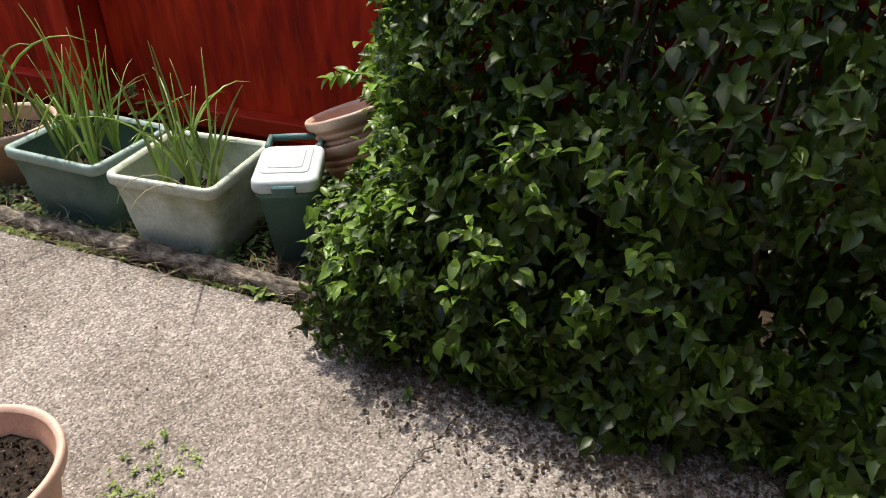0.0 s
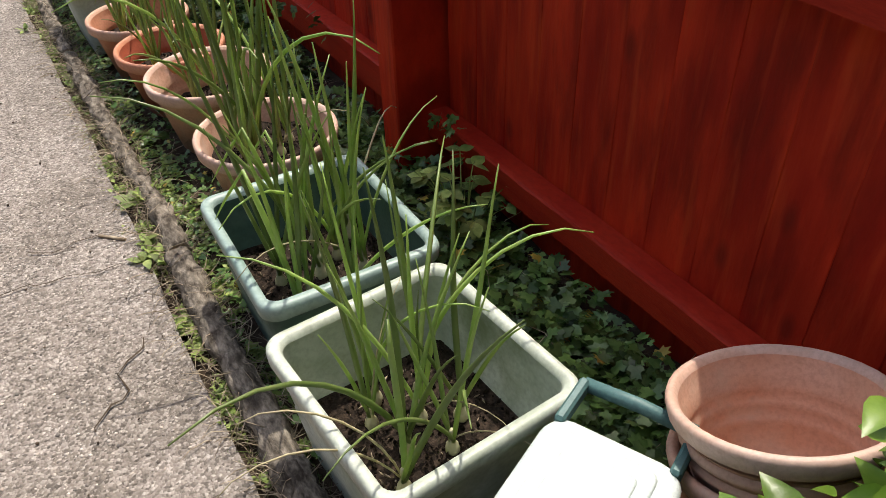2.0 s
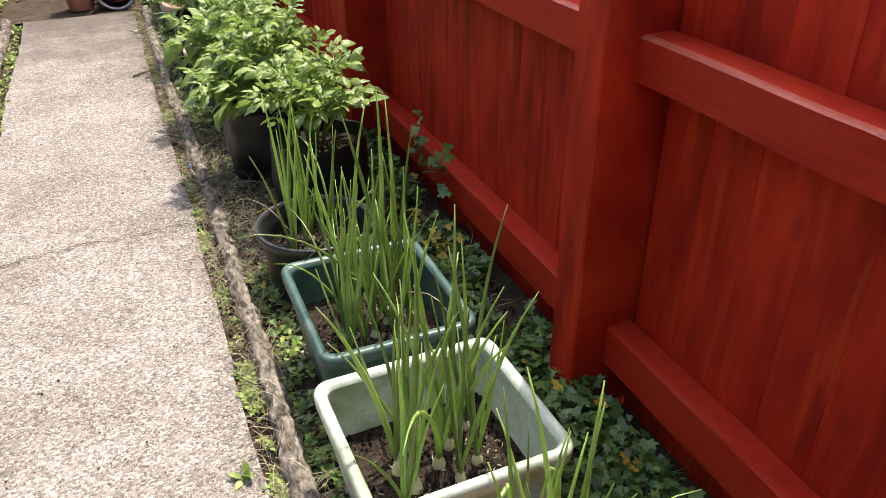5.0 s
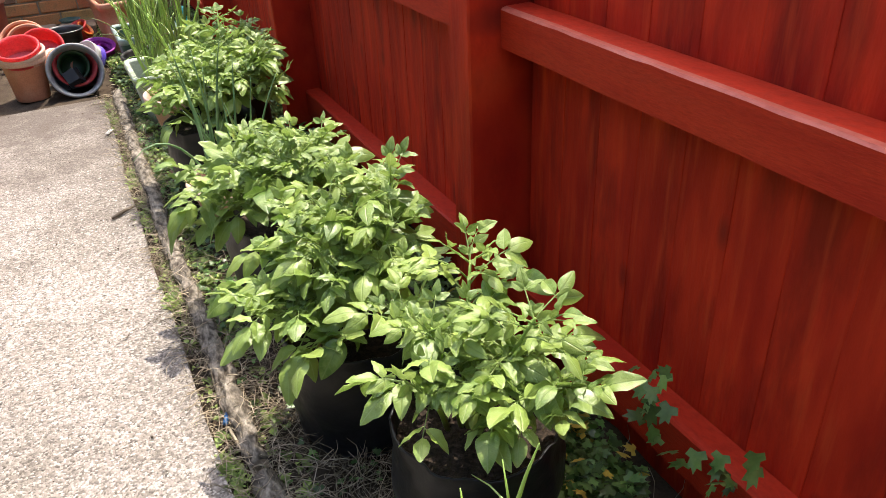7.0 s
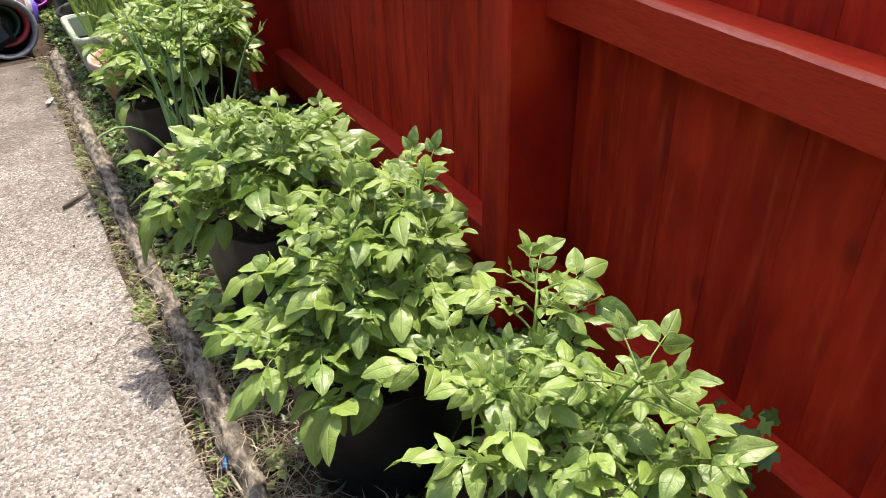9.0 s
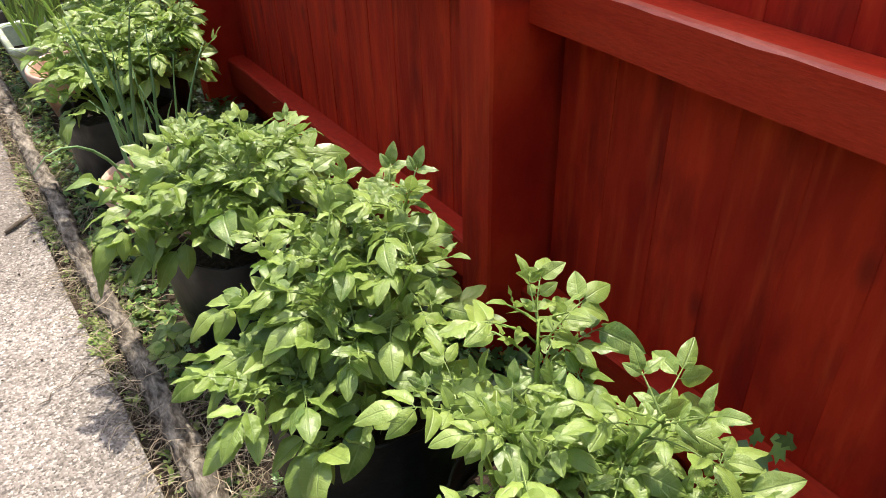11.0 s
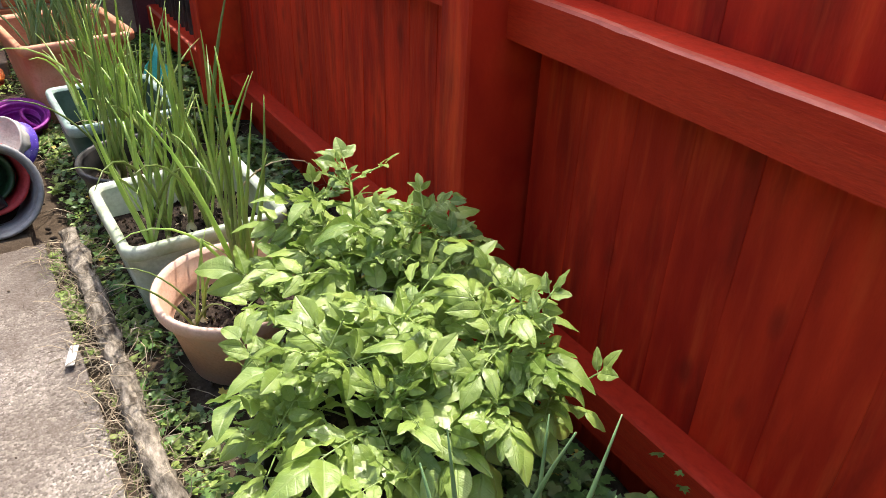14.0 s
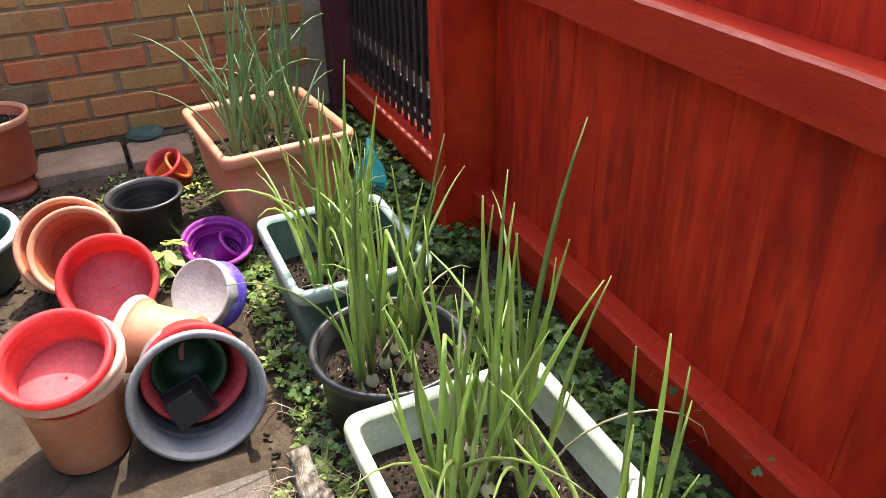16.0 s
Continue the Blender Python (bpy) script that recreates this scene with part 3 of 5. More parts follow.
def ragged(a, b, n, amp):
    return [(a[0] + (b[0] - a[0]) * i / n + rnd(-amp, amp), a[1] + (b[1] - a[1]) * i / n + rnd(-amp, amp)) for i in range(n + 1)]


crack(ragged((-1.10, -2.235), (-1.50, -2.155), 34, 0.009), 0.0032)
crack(ragged((-0.98, 0.02), (-1.55, 0.10), 16, 0.015), 0.003)
crack(ragged((-1.0, -0.28), (-1.18, -0.55), 9, 0.02), 0.004)
crack(ragged((-0.96, 0.18), (-1.2, 0.20), 8, 0.02), 0.003)
crack(ragged((-0.98, 4.45), (-1.1, 4.38), 6, 0.012), 0.003)
crack(ragged((-0.95, 3.35), (-1.6, 3.30), 14, 0.02), 0.004)

# bed soil on the fence side and the left-hand border
bed = tagged(new("garden_bed", mesh_of("garden_bed", *uneven_sheet(-0.95, 0.02, -1.6, 9.2, -0.035, 0.05, 0.022, 7, 3), M["soil"])), "dark crumbly soil along the fence", "soil", kind="structure")
tagged(new("garden_bed", mesh_of("garden_bed", *uneven_sheet(-1.35, 0.02, -4.6, -1.55, -0.022, 0.05, 0.022, 7, 13), M["soil"])), "dark soil and litter under the hedge", "soil", kind="structure")
# the near end stands in for concrete darkened by the pots' shade
end_soil = tagged(new("garden_bed", mesh_of("garden_bed", *uneven_sheet(-2.6, -0.95, 6.95, 9.2, -0.008, 0.05, 0.012, 7, 9), M["soil"])), "bare dark soil in front of the brick wall, its near end replacing shaded concrete", "soil", kind="structure")
left_bed = tagged(new("garden_bed", mesh_of("garden_bed", *uneven_sheet(-4.2, -1.70, -0.8, 9.2, -0.03, 0.08, 0.03, 5, 5), M["soil"])), "weedy soil border beside the path", "soil", kind="structure")


def log_edging(y0, y1, x, r, seed):
    random.seed(seed)
    pts, rad = [], []
    n = int((y1 - y0) / 0.016)
    for k in range(n + 1):
        y = y0 + (y1 - y0) * k / n
        pts.append((x + 0.010 * math.sin(y * 1.3 + seed) + 0.004 * math.sin(y * 6), y, r * 0.28 + 0.004 * math.sin(y * 4.1 + seed)))
        rad.append(r * (1 + 0.07 * math.sin(y * 5.3 + seed) + rnd(-0.04, 0.04)))
    v, f = tube(pts, rad, 20)
    v = [(a + 0.013 * noise.noise(Vector((a * 40, b * 16, c * 40))) + 0.006 * noise.noise(Vector((a * 90, b * 60, c * 90))), b, c + 0.010 * noise.noise(Vector((a * 40, b * 20, c * 40 + 5))) + 0.006 * noise.noise(Vector((a * 90, b * 60, c * 90 + 9)))) for a, b, c in v]
    ob = empty("log_edging", "weathered round log edging the path", "log", pose(0, 0, 0), "log edging")
    part("trunk", mesh_of("trunk", v, f, M["log"]), ob)
    for k, d in ((0, -0.003), (-1, 0.003)):
        cx, cy, cz = pts[k]
        loops = [[(cx + q * rad[k] * math.cos(t), cy + d, cz + q * rad[k] * math.sin(t)) for t in (2 * math.pi * i / 14 for i in range(14))] for q in (0.08, 0.5, 0.86)]
        part("cut_end", mesh_of("cut_end", *rings(loops, False, False), M["wood"], False), ob, "grey sawn end")
    return ob


log_edging(-1.95, -0.05, -0.862, 0.037, 1)
log_edging(-0.02, 1.55, -0.856, 0.029, 2)
log_edging(1.60, 3.62, -0.850, 0.029, 3)
log_edging(3.66, 6.95, -0.846, 0.029, 4)

log_edging(-0.7, 2.4, -1.80, 0.036, 5)
log_edging(2.45, 6.9, -1.79, 0.036, 6)


# ---- fence ----
FENCE_H = 1.26
POSTS = [-3.80, -1.88, 0.065, 1.985, 3.90, 5.815, 7.74]
fence = empty("fence", "low red-painted closeboard timber fence with posts and rails", "fence")


def board_mesh(w, h, seed):
    """A feather-edge board: thick at one edge, thin at the other, with a sawn wavy face."""
    random.seed(seed)
    v, f = [], []
    rows = 14
    for k in range(rows + 1):
        z = -0.08 + (h + 0.08) * k / rows
        d = 0.0007 * math.sin(k * 0.9 + seed)
        v += [(0.016, 0, z), (0.0052 + d, 0.0008, z), (0.0046 + d, 0.003, z), (0.0054 + d * 0.6, w * 0.5, z), (0.0061 + d * 0.3, w, z), (0.018, w, z)]
    for k in range(rows):
        a = 6 * k
        for i in range(5):
            f.append((a + i, a + 6 + i, a + 7 + i, a + 1 + i))
    f.append((0, 1, 2, 3, 4, 5))
    f.append(tuple(6 * rows + i for i in (5, 4, 3, 2, 1, 0)))
    return mesh_of("board", v, f, M["fence"], False)


BOARDS = [board_mesh(0.152, FENCE_H - 0.03, s) for s in range(4)]
post_me = from_bm("post", block(-0.138, 0.07, -0.053, 0.053, -0.1, FENCE_H, 0.005), M["fence"])
for y in POSTS:
    part("post", post_me, fence, m=pose(0, y, 0, 0, 0, rnd(-0.6, 0.6)))


def rail_mesh(length, z0, z1, depth, seed, worn=True):
    """A rail with a weathered top arris, paler still by a painted sky highlight."""
    v, f = [], []
    n = int(length / 0.06)
    for k in range(n + 1):
        y = length * k / n
        w = 0.0025 * noise.noise(Vector((y * 4, seed, 0)))
        e = 0.003 * noise.noise(Vector((y * 13, seed, 5)))
        v += [(0.034, y, z0 + w), (-depth + w, y, z0 + w), (-depth + w, y, z1 - 0.005 + e), (-depth + 0.005, y, z1 + w), (-depth + 0.016, y, z1 + 0.002 + w), (0.034, y, z1 + 0.003 + w)]
    for k in range(n):
        a = 6 * k
        for i in range(5):
            f.append((a + i, a + 6 + i, a + 7 + i, a + 1 + i))
    f.append((5, 4, 3, 2, 1, 0))
    f.append(tuple(6 * n + i for i in range(6)))
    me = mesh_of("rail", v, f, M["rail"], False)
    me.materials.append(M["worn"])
    # top faces take the paler paint: wear plus the sky's highlight
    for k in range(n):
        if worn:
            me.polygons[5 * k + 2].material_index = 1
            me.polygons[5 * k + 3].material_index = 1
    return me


BOARD_X = 0.028
for k in range(len(POSTS) - 1):
    y0, y1 = POSTS[k] + 0.053, POSTS[k + 1] - 0.053
    low = 0.180 if k in (1, 5) else 0.216
    for j, (z0, z1) in enumerate(((0.10, low), (0.866, 0.962) if k != 4 else (0.861, 0.957))):
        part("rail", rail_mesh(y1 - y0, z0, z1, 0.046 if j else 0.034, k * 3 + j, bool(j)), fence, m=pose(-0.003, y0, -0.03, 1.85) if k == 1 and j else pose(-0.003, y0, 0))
    n = 13
    step = (y1 - y0 - 0.031) / n
    for i in range(n):
        part("board", BOARDS[(i * 7 + k) % 4], fence, m=Matrix.Translation((BOARD_X, y0 + 0.004 + step * i, rnd(-0.01, 0.01))) @ Matrix.Diagonal((1, (step + 0.010) / 0.152, 1, 1)))
    # dark strip added behind the slit by the post, keeping it in shade
    part("cover_strip", from_bm("cover_strip", block(BOARD_X + 0.022, BOARD_X + 0.034, y1 - 0.05, y1 - 0.001, -0.05, FENCE_H - 0.04, 0.0), M["dark_fence"]), fence, "added dark strip that blocks light behind the slit")

# last bay: low boards below, dark trellis above
last = empty("trellis_panel", "dark-stained square trellis over a low red board, by the wall", "trellis")
part("rail", rail_mesh(1.34, 0.05, 0.160, 0.045, 90), last, "red-painted bottom rail", pose(-0.003, 7.80, 0))
part("gravel_board", from_bm("gravel_board", block(0.0, 0.02, 7.8, 9.14, -0.05, 0.14, 0.003), M["fence"]), last, "red-painted gravel board")
for k in range(19):
    y = 7.82 + k * 0.072
    part("slat", from_bm("slat", block(0.004, 0.018, y, y + 0.022, 0.15, 1.22, 0.002), M["trellis"]), last)
for z in (0.19, 0.30):
    part("slat", from_bm("slat", block(0.019, 0.030, 7.8, 9.14, z, z + 0.028, 0.002), M["trellis"]), last)
for k in range(7):
    z = 0.24 + k * 0.15
    part("slat", from_bm("slat", block(0.019, 0.032, 7.8, 9.14, z, z + (0.075 if k < 2 else 0.03), 0.002), M["trellis"]), last)
part("backing", from_bm("backing", block(0.036, 0.040, 7.8, 9.14, 0.42, 1.22, 0.0), M["trellis"]), last, "dark mesh backing")
part("corner_post", from_bm("corner_post", block(-0.10, 0.03, 9.06, 9.17, -0.05, 1.32, 0.006), M["maroon"]), last, "maroon painted corner post")
shed = tagged(new("neighbour_ground", mesh_of("neighbour_ground", *uneven_sheet(0.05, 1.6, 7.2, 9.2, -0.02, 0.2, 0.02, 3, 8), M["slab"])), "pale paving beyond the trellis", "paving", kind="structure")

# unseen plain walls added to close the place behind and beside the camera
# they block low sky so that the fence's recesses fall darker
tagged(new("wall_south", from_bm("wall_south", block(-7.0, 3.0, -4.9, -4.7, -0.1, 5.4, 0.0), M["brick_plain"])), "added plain dark wall behind the start of the path, blocking sky light", "wall", kind="structure")
tagged(new("wall_west", from_bm("wall_west", block(-4.75, -4.65, -4.7, 9.4, -0.1, 3.4, 0.0), M["dark_fence"])), "added plain dark screen beyond the border, blocking low sky light", "fence", kind="structure")

# added so that no bright sky shows through the trellis gaps
tagged(new("wall_east", from_bm("wall_east", block(1.6, 1.75, 6.2, 9.4, -0.1, 1.7, 0.0), M["brick_plain"])), "added plain wall beyond the trellis to keep its gaps dark", "wall", kind="structure")

# ---- brick wall at the far end ----
WALL_Y, WALL_H = 9.2, 1.78
wall = tagged(new("wall_north", from_bm("wall_north", block(-3.6, 1.6, WALL_Y, WALL_Y + 0.2, -0.1, WALL_H, 0.0), M["mortar"])), "old yellow-red stock brick garden wall", "wall", kind="structure")


# ---- pots and tubs ----
def pot_profile(r, h, base=0.66, rim=0.045, lip=0.014, wall_t=0.006, soil=None):
    rb = r * base
    zr = h - rim
    rr = rb + (r - lip - rb) * zr / h
    out = [(0.012, 0.0), (rb * 0.96, 0.0), (rb, 0.006), (rr, zr - 0.004), (rr + lip * 0.8, zr + 0.002), (r - 0.003, zr + 0.010), (r, h - 0.010), (r - 0.002, h - 0.003), (r - 0.007, h),
           (r - 0.014, h - 0.002), (r - lip - wall_t, h - 0.012), (rr - wall_t, zr), (rr - wall_t - 0.004, zr - 0.006)]
    for k in range(1, 4):
        z = zr - k * h * 0.13
        ri = rb + (rr - rb) * z / zr - wall_t
        out += [(ri + 0.0, z + 0.006), (ri - 0.003, z), (ri - 0.001, z - 0.006)]
    out += [(rb - wall_t, 0.012), (0.012, 0.012)]
    return out


def pot_parts(ob, mat, r, h, base, rim):
    prof = pot_profile(r, h, base, rim)
    part("body", mesh_of("body", *merge(lathe(prof[:5]), lathe(prof[10:])), M[mat]), ob)
    # rims turn paler: whitish weathering plus sunlight put into the colour
    bleached = {"terracotta": "terracotta_pale", "terracotta_pale": "terracotta_rim", "terracotta_red": "terracotta"}.get(mat, mat)
    part("rim", mesh_of("rim", *lathe(prof[4:11]), M[bleached]), ob, "rolled rim, paler by weathering and painted sunlight" if bleached != mat else "rolled plastic rim")


def soil_disc(r, z, n=28, seed=0, square=None):
    """A lumpy disc or rounded rectangle of compost."""
    v, f = [], []
    steps = 9
    loops = []
    for k in range(steps + 1):
        q = k / steps
        if square:
            loop = box_ring(max(square[0] * q, 0.004), max(square[1] * q, 0.004), max(min(0.03, 0.8 * min(square) * q), 0.002), 0, 8)
        else:
            loop = [(r * max(q, 0.02) * math.cos(a), r * max(q, 0.02) * math.sin(a), 0) for a in (2 * math.pi * i / n for i in range(n))]
        loops.append([(x, y, z + 0.010 * noise.noise(Vector((x * 22, y * 22, seed))) + 0.008 * noise.noise(Vector((x * 60, y * 60, seed + 3)))) for x, y, _ in loop])
    return rings(loops, False, True)


OCTA = ([(1, 0, 0), (-1, 0, 0), (0, 1, 0), (0, -1, 0), (0, 0, 1), (0, 0, -1)], [(0, 2, 4), (2, 1, 4), (1, 3, 4), (3, 0, 4), (2, 0, 5), (1, 2, 5), (3, 1, 5), (0, 3, 5)])


def crumbs(ob, hx, hy, z, count, disc):
    """Loose crumbs, straw and grit on top of the compost."""
    ms = []
    while len(ms) < count:
        x, y = rnd(-hx, hx), rnd(-hy, hy)
        if disc and x * x + y * y > hx * hx:
            continue
        s = rnd(0.0015, 0.006)
        ms.append(Matrix.Translation((x, y, z + rnd(-0.003, 0.009))) @ Euler((rnd(0, 3), rnd(0, 3), rnd(0, 3))).to_matrix().to_4x4() @ Matrix.Diagonal((s * rnd(0.8, 2.2), s, s * 0.7, 1)))
    o = part("crumb_layer", scatter("crumb_layer", OCTA, ms, M["crumb"]), ob, "loose compost crumbs")
    o["kind"] = "stuff"
    ms = []
    for _ in range(count // 7):
        s = rnd(0.002, 0.006)
        r = 0.9 * math.sqrt(random.random())
        t = rnd(0, 6.3)
        ms.append(Matrix.Translation((hx * r * math.cos(t), hy * r * math.sin(t), z + rnd(0.003, 0.012))) @ Euler((rnd(0, 3), rnd(0, 3), rnd(0, 3))).to_matrix().to_4x4() @ Matrix.Diagonal((s * rnd(1, 3), s * 0.5, s * 0.4, 1)))
    o = part("straw_layer", scatter("straw_layer", OCTA, ms, M["dead"]), ob, "pale bits of straw and grit")
    o["kind"] = "stuff"


def round_pot(x, y, z, r, h, mat, label, filled=True, soil_at=0.62, base=0.66, rot=(0, 0), soil_mat=None, rim=0.045):
    ob = empty("plant_pot", label, "plant pot", pose(x, y, z, rot[0], rot[1], rnd(0, 360)), "plant pots")
    pot_parts(ob, mat, r, h, base, rim)
    if filled:
        rs = (r * base + (r - 0.02 - r * base) * soil_at) - 0.004
        part("compost", mesh_of("compost", *soil_disc(rs, h * soil_at, seed=x * 9 + y), M[soil_mat or "compost"]), ob, "dark crumbly compost")
        crumbs(ob, rs * 0.95, rs * 0.95, h * soil_at, 420, True)
    return ob


def square_tub(x, y, z, hx, hy, h, mat, label, soil_at=0.55, turn=0, taper=0.80, rim_mat=None):
    ob = empty("planter_tub", label, "planter", pose(x, y, z, 0, 0, turn), "planter tubs")
    prof = [(0.985 * taper, 0.0, 0.03), (taper, 0.008, 0.035), (taper + (1 - taper) * 0.45, h * 0.52, 0.042), (taper + (1 - taper) * 0.47 - 0.012, h * 0.53, 0.042), (taper + (1 - taper) * 0.72, h - 0.05, 0.045),
            (0.965, h - 0.042, 0.036), (0.995, h - 0.035, 0.040), (1.0, h - 0.012, 0.040), (0.985, h - 0.002, 0.038), (0.95, h, 0.034), (0.895, h - 0.003, 0.028), (0.875, h - 0.014, 0.026),
            (taper + (1 - taper) * 0.48 - 0.04, h * 0.53, 0.036), (taper + (1 - taper) * 0.45 - 0.06, h * 0.5, 0.034), (taper - 0.05, 0.02, 0.03)]
    loops = [box_ring(hx * s, hy * s, r, zz, 6) for s, zz, r in prof]
    part("body", mesh_of("body", *merge(rings(loops[:6], False, True), rings(loops[11:], True, False)), M[mat]), ob)
    part("rim", mesh_of("rim", *rings(loops[5:12]), M[rim_mat or mat]), ob, "thick rim, paler by wear and painted sunlight" if rim_mat else "thick rolled rim")
    s = taper - 0.035 + (1 - taper) * soil_at
    part("compost", mesh_of("compost", *soil_disc(0, h * soil_at, seed=x * 5 + y, square=(hx * s * 0.97, hy * s * 0.97)), M["compost"]), ob, "dark compost with straw bits")
    crumbs(ob, hx * s * 0.92, hy * s * 0.92, h * soil_at, 560, False)
    return ob


# ---- onions ----
def onion_leaf(length, r, lean, bend, kink=False):
    """A hollow pointed leaf that leans and bends over, in the x-z plane."""
    pts, rad = [], []
    n = 9
    a, x, z = radians(lean), 0.0, 0.0
    for k in range(n + 1):
        q = k / n
        pts.append((x, 0.004 * math.sin(q * 5 + lean), z))
        rad.append(r * (0.75 + 0.35 * math.sin(min(q * 2.2, 1.6)) - 0.95 * q ** 1.6) if k < n else 0.0006)
        step = length / n
        x += math.sin(a) * step
        z += math.cos(a) * step
        a += radians(bend) / n * (0.3 + 1.6 * q * q)
        if kink and k == 5:
            a += radians(128)
    rad = [max(t * 1.12, 0.0009) for t in rad]
    return tube(pts, rad, 6)


random.seed(5)
LEAVES = []
for spec in ((0.46, 0.0058, 2, 8), (0.41, 0.0056, 8, -9), (0.50, 0.0060, 4, 20), (0.37, 0.0054, 12, 30), (0.46, 0.0046, 20, 110), (0.30, 0.0046, 11, 10), (0.40, 0.0050, 26, 75), (0.46, 0.0048, 8, 170), (0.44, 0.0060, 4, 12, True)):
    LEAVES.append((spec, onion_leaf(*spec)))
LEAF_ME = {key: [mesh_of("leaf", *geo, M[key]) for _, geo in LEAVES] for key in ("onion", "onion_blue")}
# withered leaves are thin and hang over
LEAF_ME["straw"] = [mesh_of("leaf", *onion_leaf(spec[0] * 0.8, 0.0023, spec[2] + 8, spec[3] + 70), M["straw"]) for spec, _ in LEAVES]
BULB = mesh_of("bulb", *lathe([(0.004, -0.012), (0.012, -0.008), (0.0155, 0.004), (0.013, 0.016), (0.008, 0.026), (0.006, 0.045), (0.005, 0.06), (0.001, 0.062)], 12), M["bulb"])


def onion_plant(x, y, z, size=1.0, leaves=5, blue=False, droop=0.2, dry=0.12):
    ob = empty("onion_plant", "spring onion with upright hollow green leaves growing in compost", "onion", pose(x, y, z, 0, 0, rnd(0, 360)) @ Matrix.Scale(size, 4), "onions")
    part("bulb", BULB, ob, "pale onion bulb")
    for k in range(leaves):
        u = random.random()
        pick = random.choice((0, 1, 2, 0, 5, 3)) if u > droop else random.choice((4, 6, 7, 8))
        key = "straw" if random.random() < dry and pick in (4, 6, 7, 8) else ("onion_blue" if blue else "onion")
        s = rnd(0.8, 1.3)
        part("leaf", LEAF_ME[key][pick], ob, m=pose(0, 0, 0.03, 0, 0, 360 * k / leaves + rnd(-30, 30)) @ pose(0, 0, 0, 0, rnd(-4, 10), 0) @ Matrix.Scale(s, 4))
    return ob


def onions_in(cx, cy, z, hx, hy, count, size=1.0, blue=False, droop=0.2, dry=0.12, leaves=5):
    """Onion sets in uneven rows within a box."""
    for k in range(count):
        g = (k * 0.618034) % 1.0
        onion_plant(cx + hx * (2 * g - 1) * 0.9 + rnd(-0.01, 0.01), cy + hy * (2 * ((k + 0.5) / count) - 1) * 0.9 + rnd(-0.01, 0.01), z, size * rnd(0.85, 1.12), leaves, blue, droop, dry)


Z = -0.025
random.seed(11)
square_tub(-0.625, -0.965, Z, 0.205, 0.222, 0.315, "tub_pale", "pale grey-green square plastic tub planted with onions", 0.42, 4)
onions_in(-0.62, -0.96, Z + 0.135, 0.12, 0.14, 8, 1.0, droop=0.28, leaves=5, dry=0.3)
square_tub(-0.60, -0.455, Z, 0.205, 0.235, 0.305, "tub_green", "sage green square plastic tub planted with onions", 0.48, -1, rim_mat="tub_rim")
onions_in(-0.59, -0.45, Z + 0.145, 0.13, 0.16, 10, 1.08, droop=0.26, dry=0.3, leaves=4)
random.seed(12)
round_pot(-0.51, 0.115, Z, 0.206, 0.25, "terracotta_pale", "faded terracotta plastic pot with onions", soil_at=0.72)
onions_in(-0.51, 0.12, Z + 0.175, 0.10, 0.10, 6, 1.12, droop=0.22, dry=0.2, leaves=5)
round_pot(-0.528, 0.60, Z, 0.207, 0.25, "terracotta_pale", "faded terracotta plastic pot with two onions", soil_at=0.5)
onions_in(-0.535, 0.60, Z + 0.12, 0.08, 0.08, 4, 1.15, droop=0.2, leaves=4)
round_pot(-0.565, 0.94, Z, 0.195, 0.235, "terracotta_red", "red-brown plastic pot with dark compost and onions", soil_at=0.6)
onions_in(-0.565, 0.94, Z + 0.135, 0.09, 0.09, 4, 0.9, droop=0.2)
round_pot(-0.59, 1.315, Z, 0.196, 0.235, "terracotta", "orange terracotta plastic pot with young onions", soil_at=0.62)
onions_in(-0.59, 1.315, Z + 0.14, 0.09, 0.09, 5, 0.95, droop=0.15)
square_tub(-0.582, 1.755, Z, 0.222, 0.205, 0.30, "tub_pale", "pale grey-green square plastic tub with onions", 0.5, 1)
onions_in(-0.582, 1.755, Z + 0.15, 0.13, 0.11, 9, 0.95, droop=0.12)
square_tub(-0.555, 2.265, Z, 0.205, 0.235, 0.285, "tub_dark", "dark green square plastic tub with onions", 0.55, 0)
onions_in(-0.555, 2.265, Z + 0.15, 0.12, 0.14, 11, 0.95, droop=0.12)
round_pot(-0.58, 2.80, Z, 0.195, 0.235, "black", "black plastic pot with thin young onions", soil_at=0.6, base=0.8, rim=0.03)
onions_in(-0.58, 2.80, Z + 0.135, 0.10, 0.10, 6, 0.85, droop=0.05)
random.seed(13)
round_pot(-0.555, 4.96, Z, 0.197, 0.235, "terracotta_pale", "faded terracotta pot with blue-green onions", soil_at=0.66)
for px, py, size in ((-0.65, 4.89, 1.25), (-0.56, 4.99, 1.05), (-0.61, 5.03, 1.0), (-0.49, 5.00, 0.95)):
    onion_plant(px, py, Z + 0.145, size, 4, True, 0.08, 0.05)
round_pot(-0.555, 6.15, Z, 0.200, 0.235, "terracotta_pale", "pale terracotta plastic pot with a tall onion clump", soil_at=0.6)
onions_in(-0.50, 6.20, Z + 0.135, 0.03, 0.03, 3, 1.1, droop=0.05)
onions_in(-0.64, 6.13, Z + 0.135, 0.04, 0.04, 2, 0.7, droop=0.5, leaves=3)
square_tub(-0.54, 6.585, Z, 0.232, 0.218, 0.265, "tub_pale", "pale grey-green square plastic tub crowded with onions", 0.6, 1)
onions_in(-0.54, 6.585, Z + 0.155, 0.15, 0.13, 10, 1.05, droop=0.2)
round_pot(-0.58, 7.03, Z, 0.192, 0.225, "black", "dark grey plastic pot with onions", soil_at=0.6, base=0.8, rim=0.03)
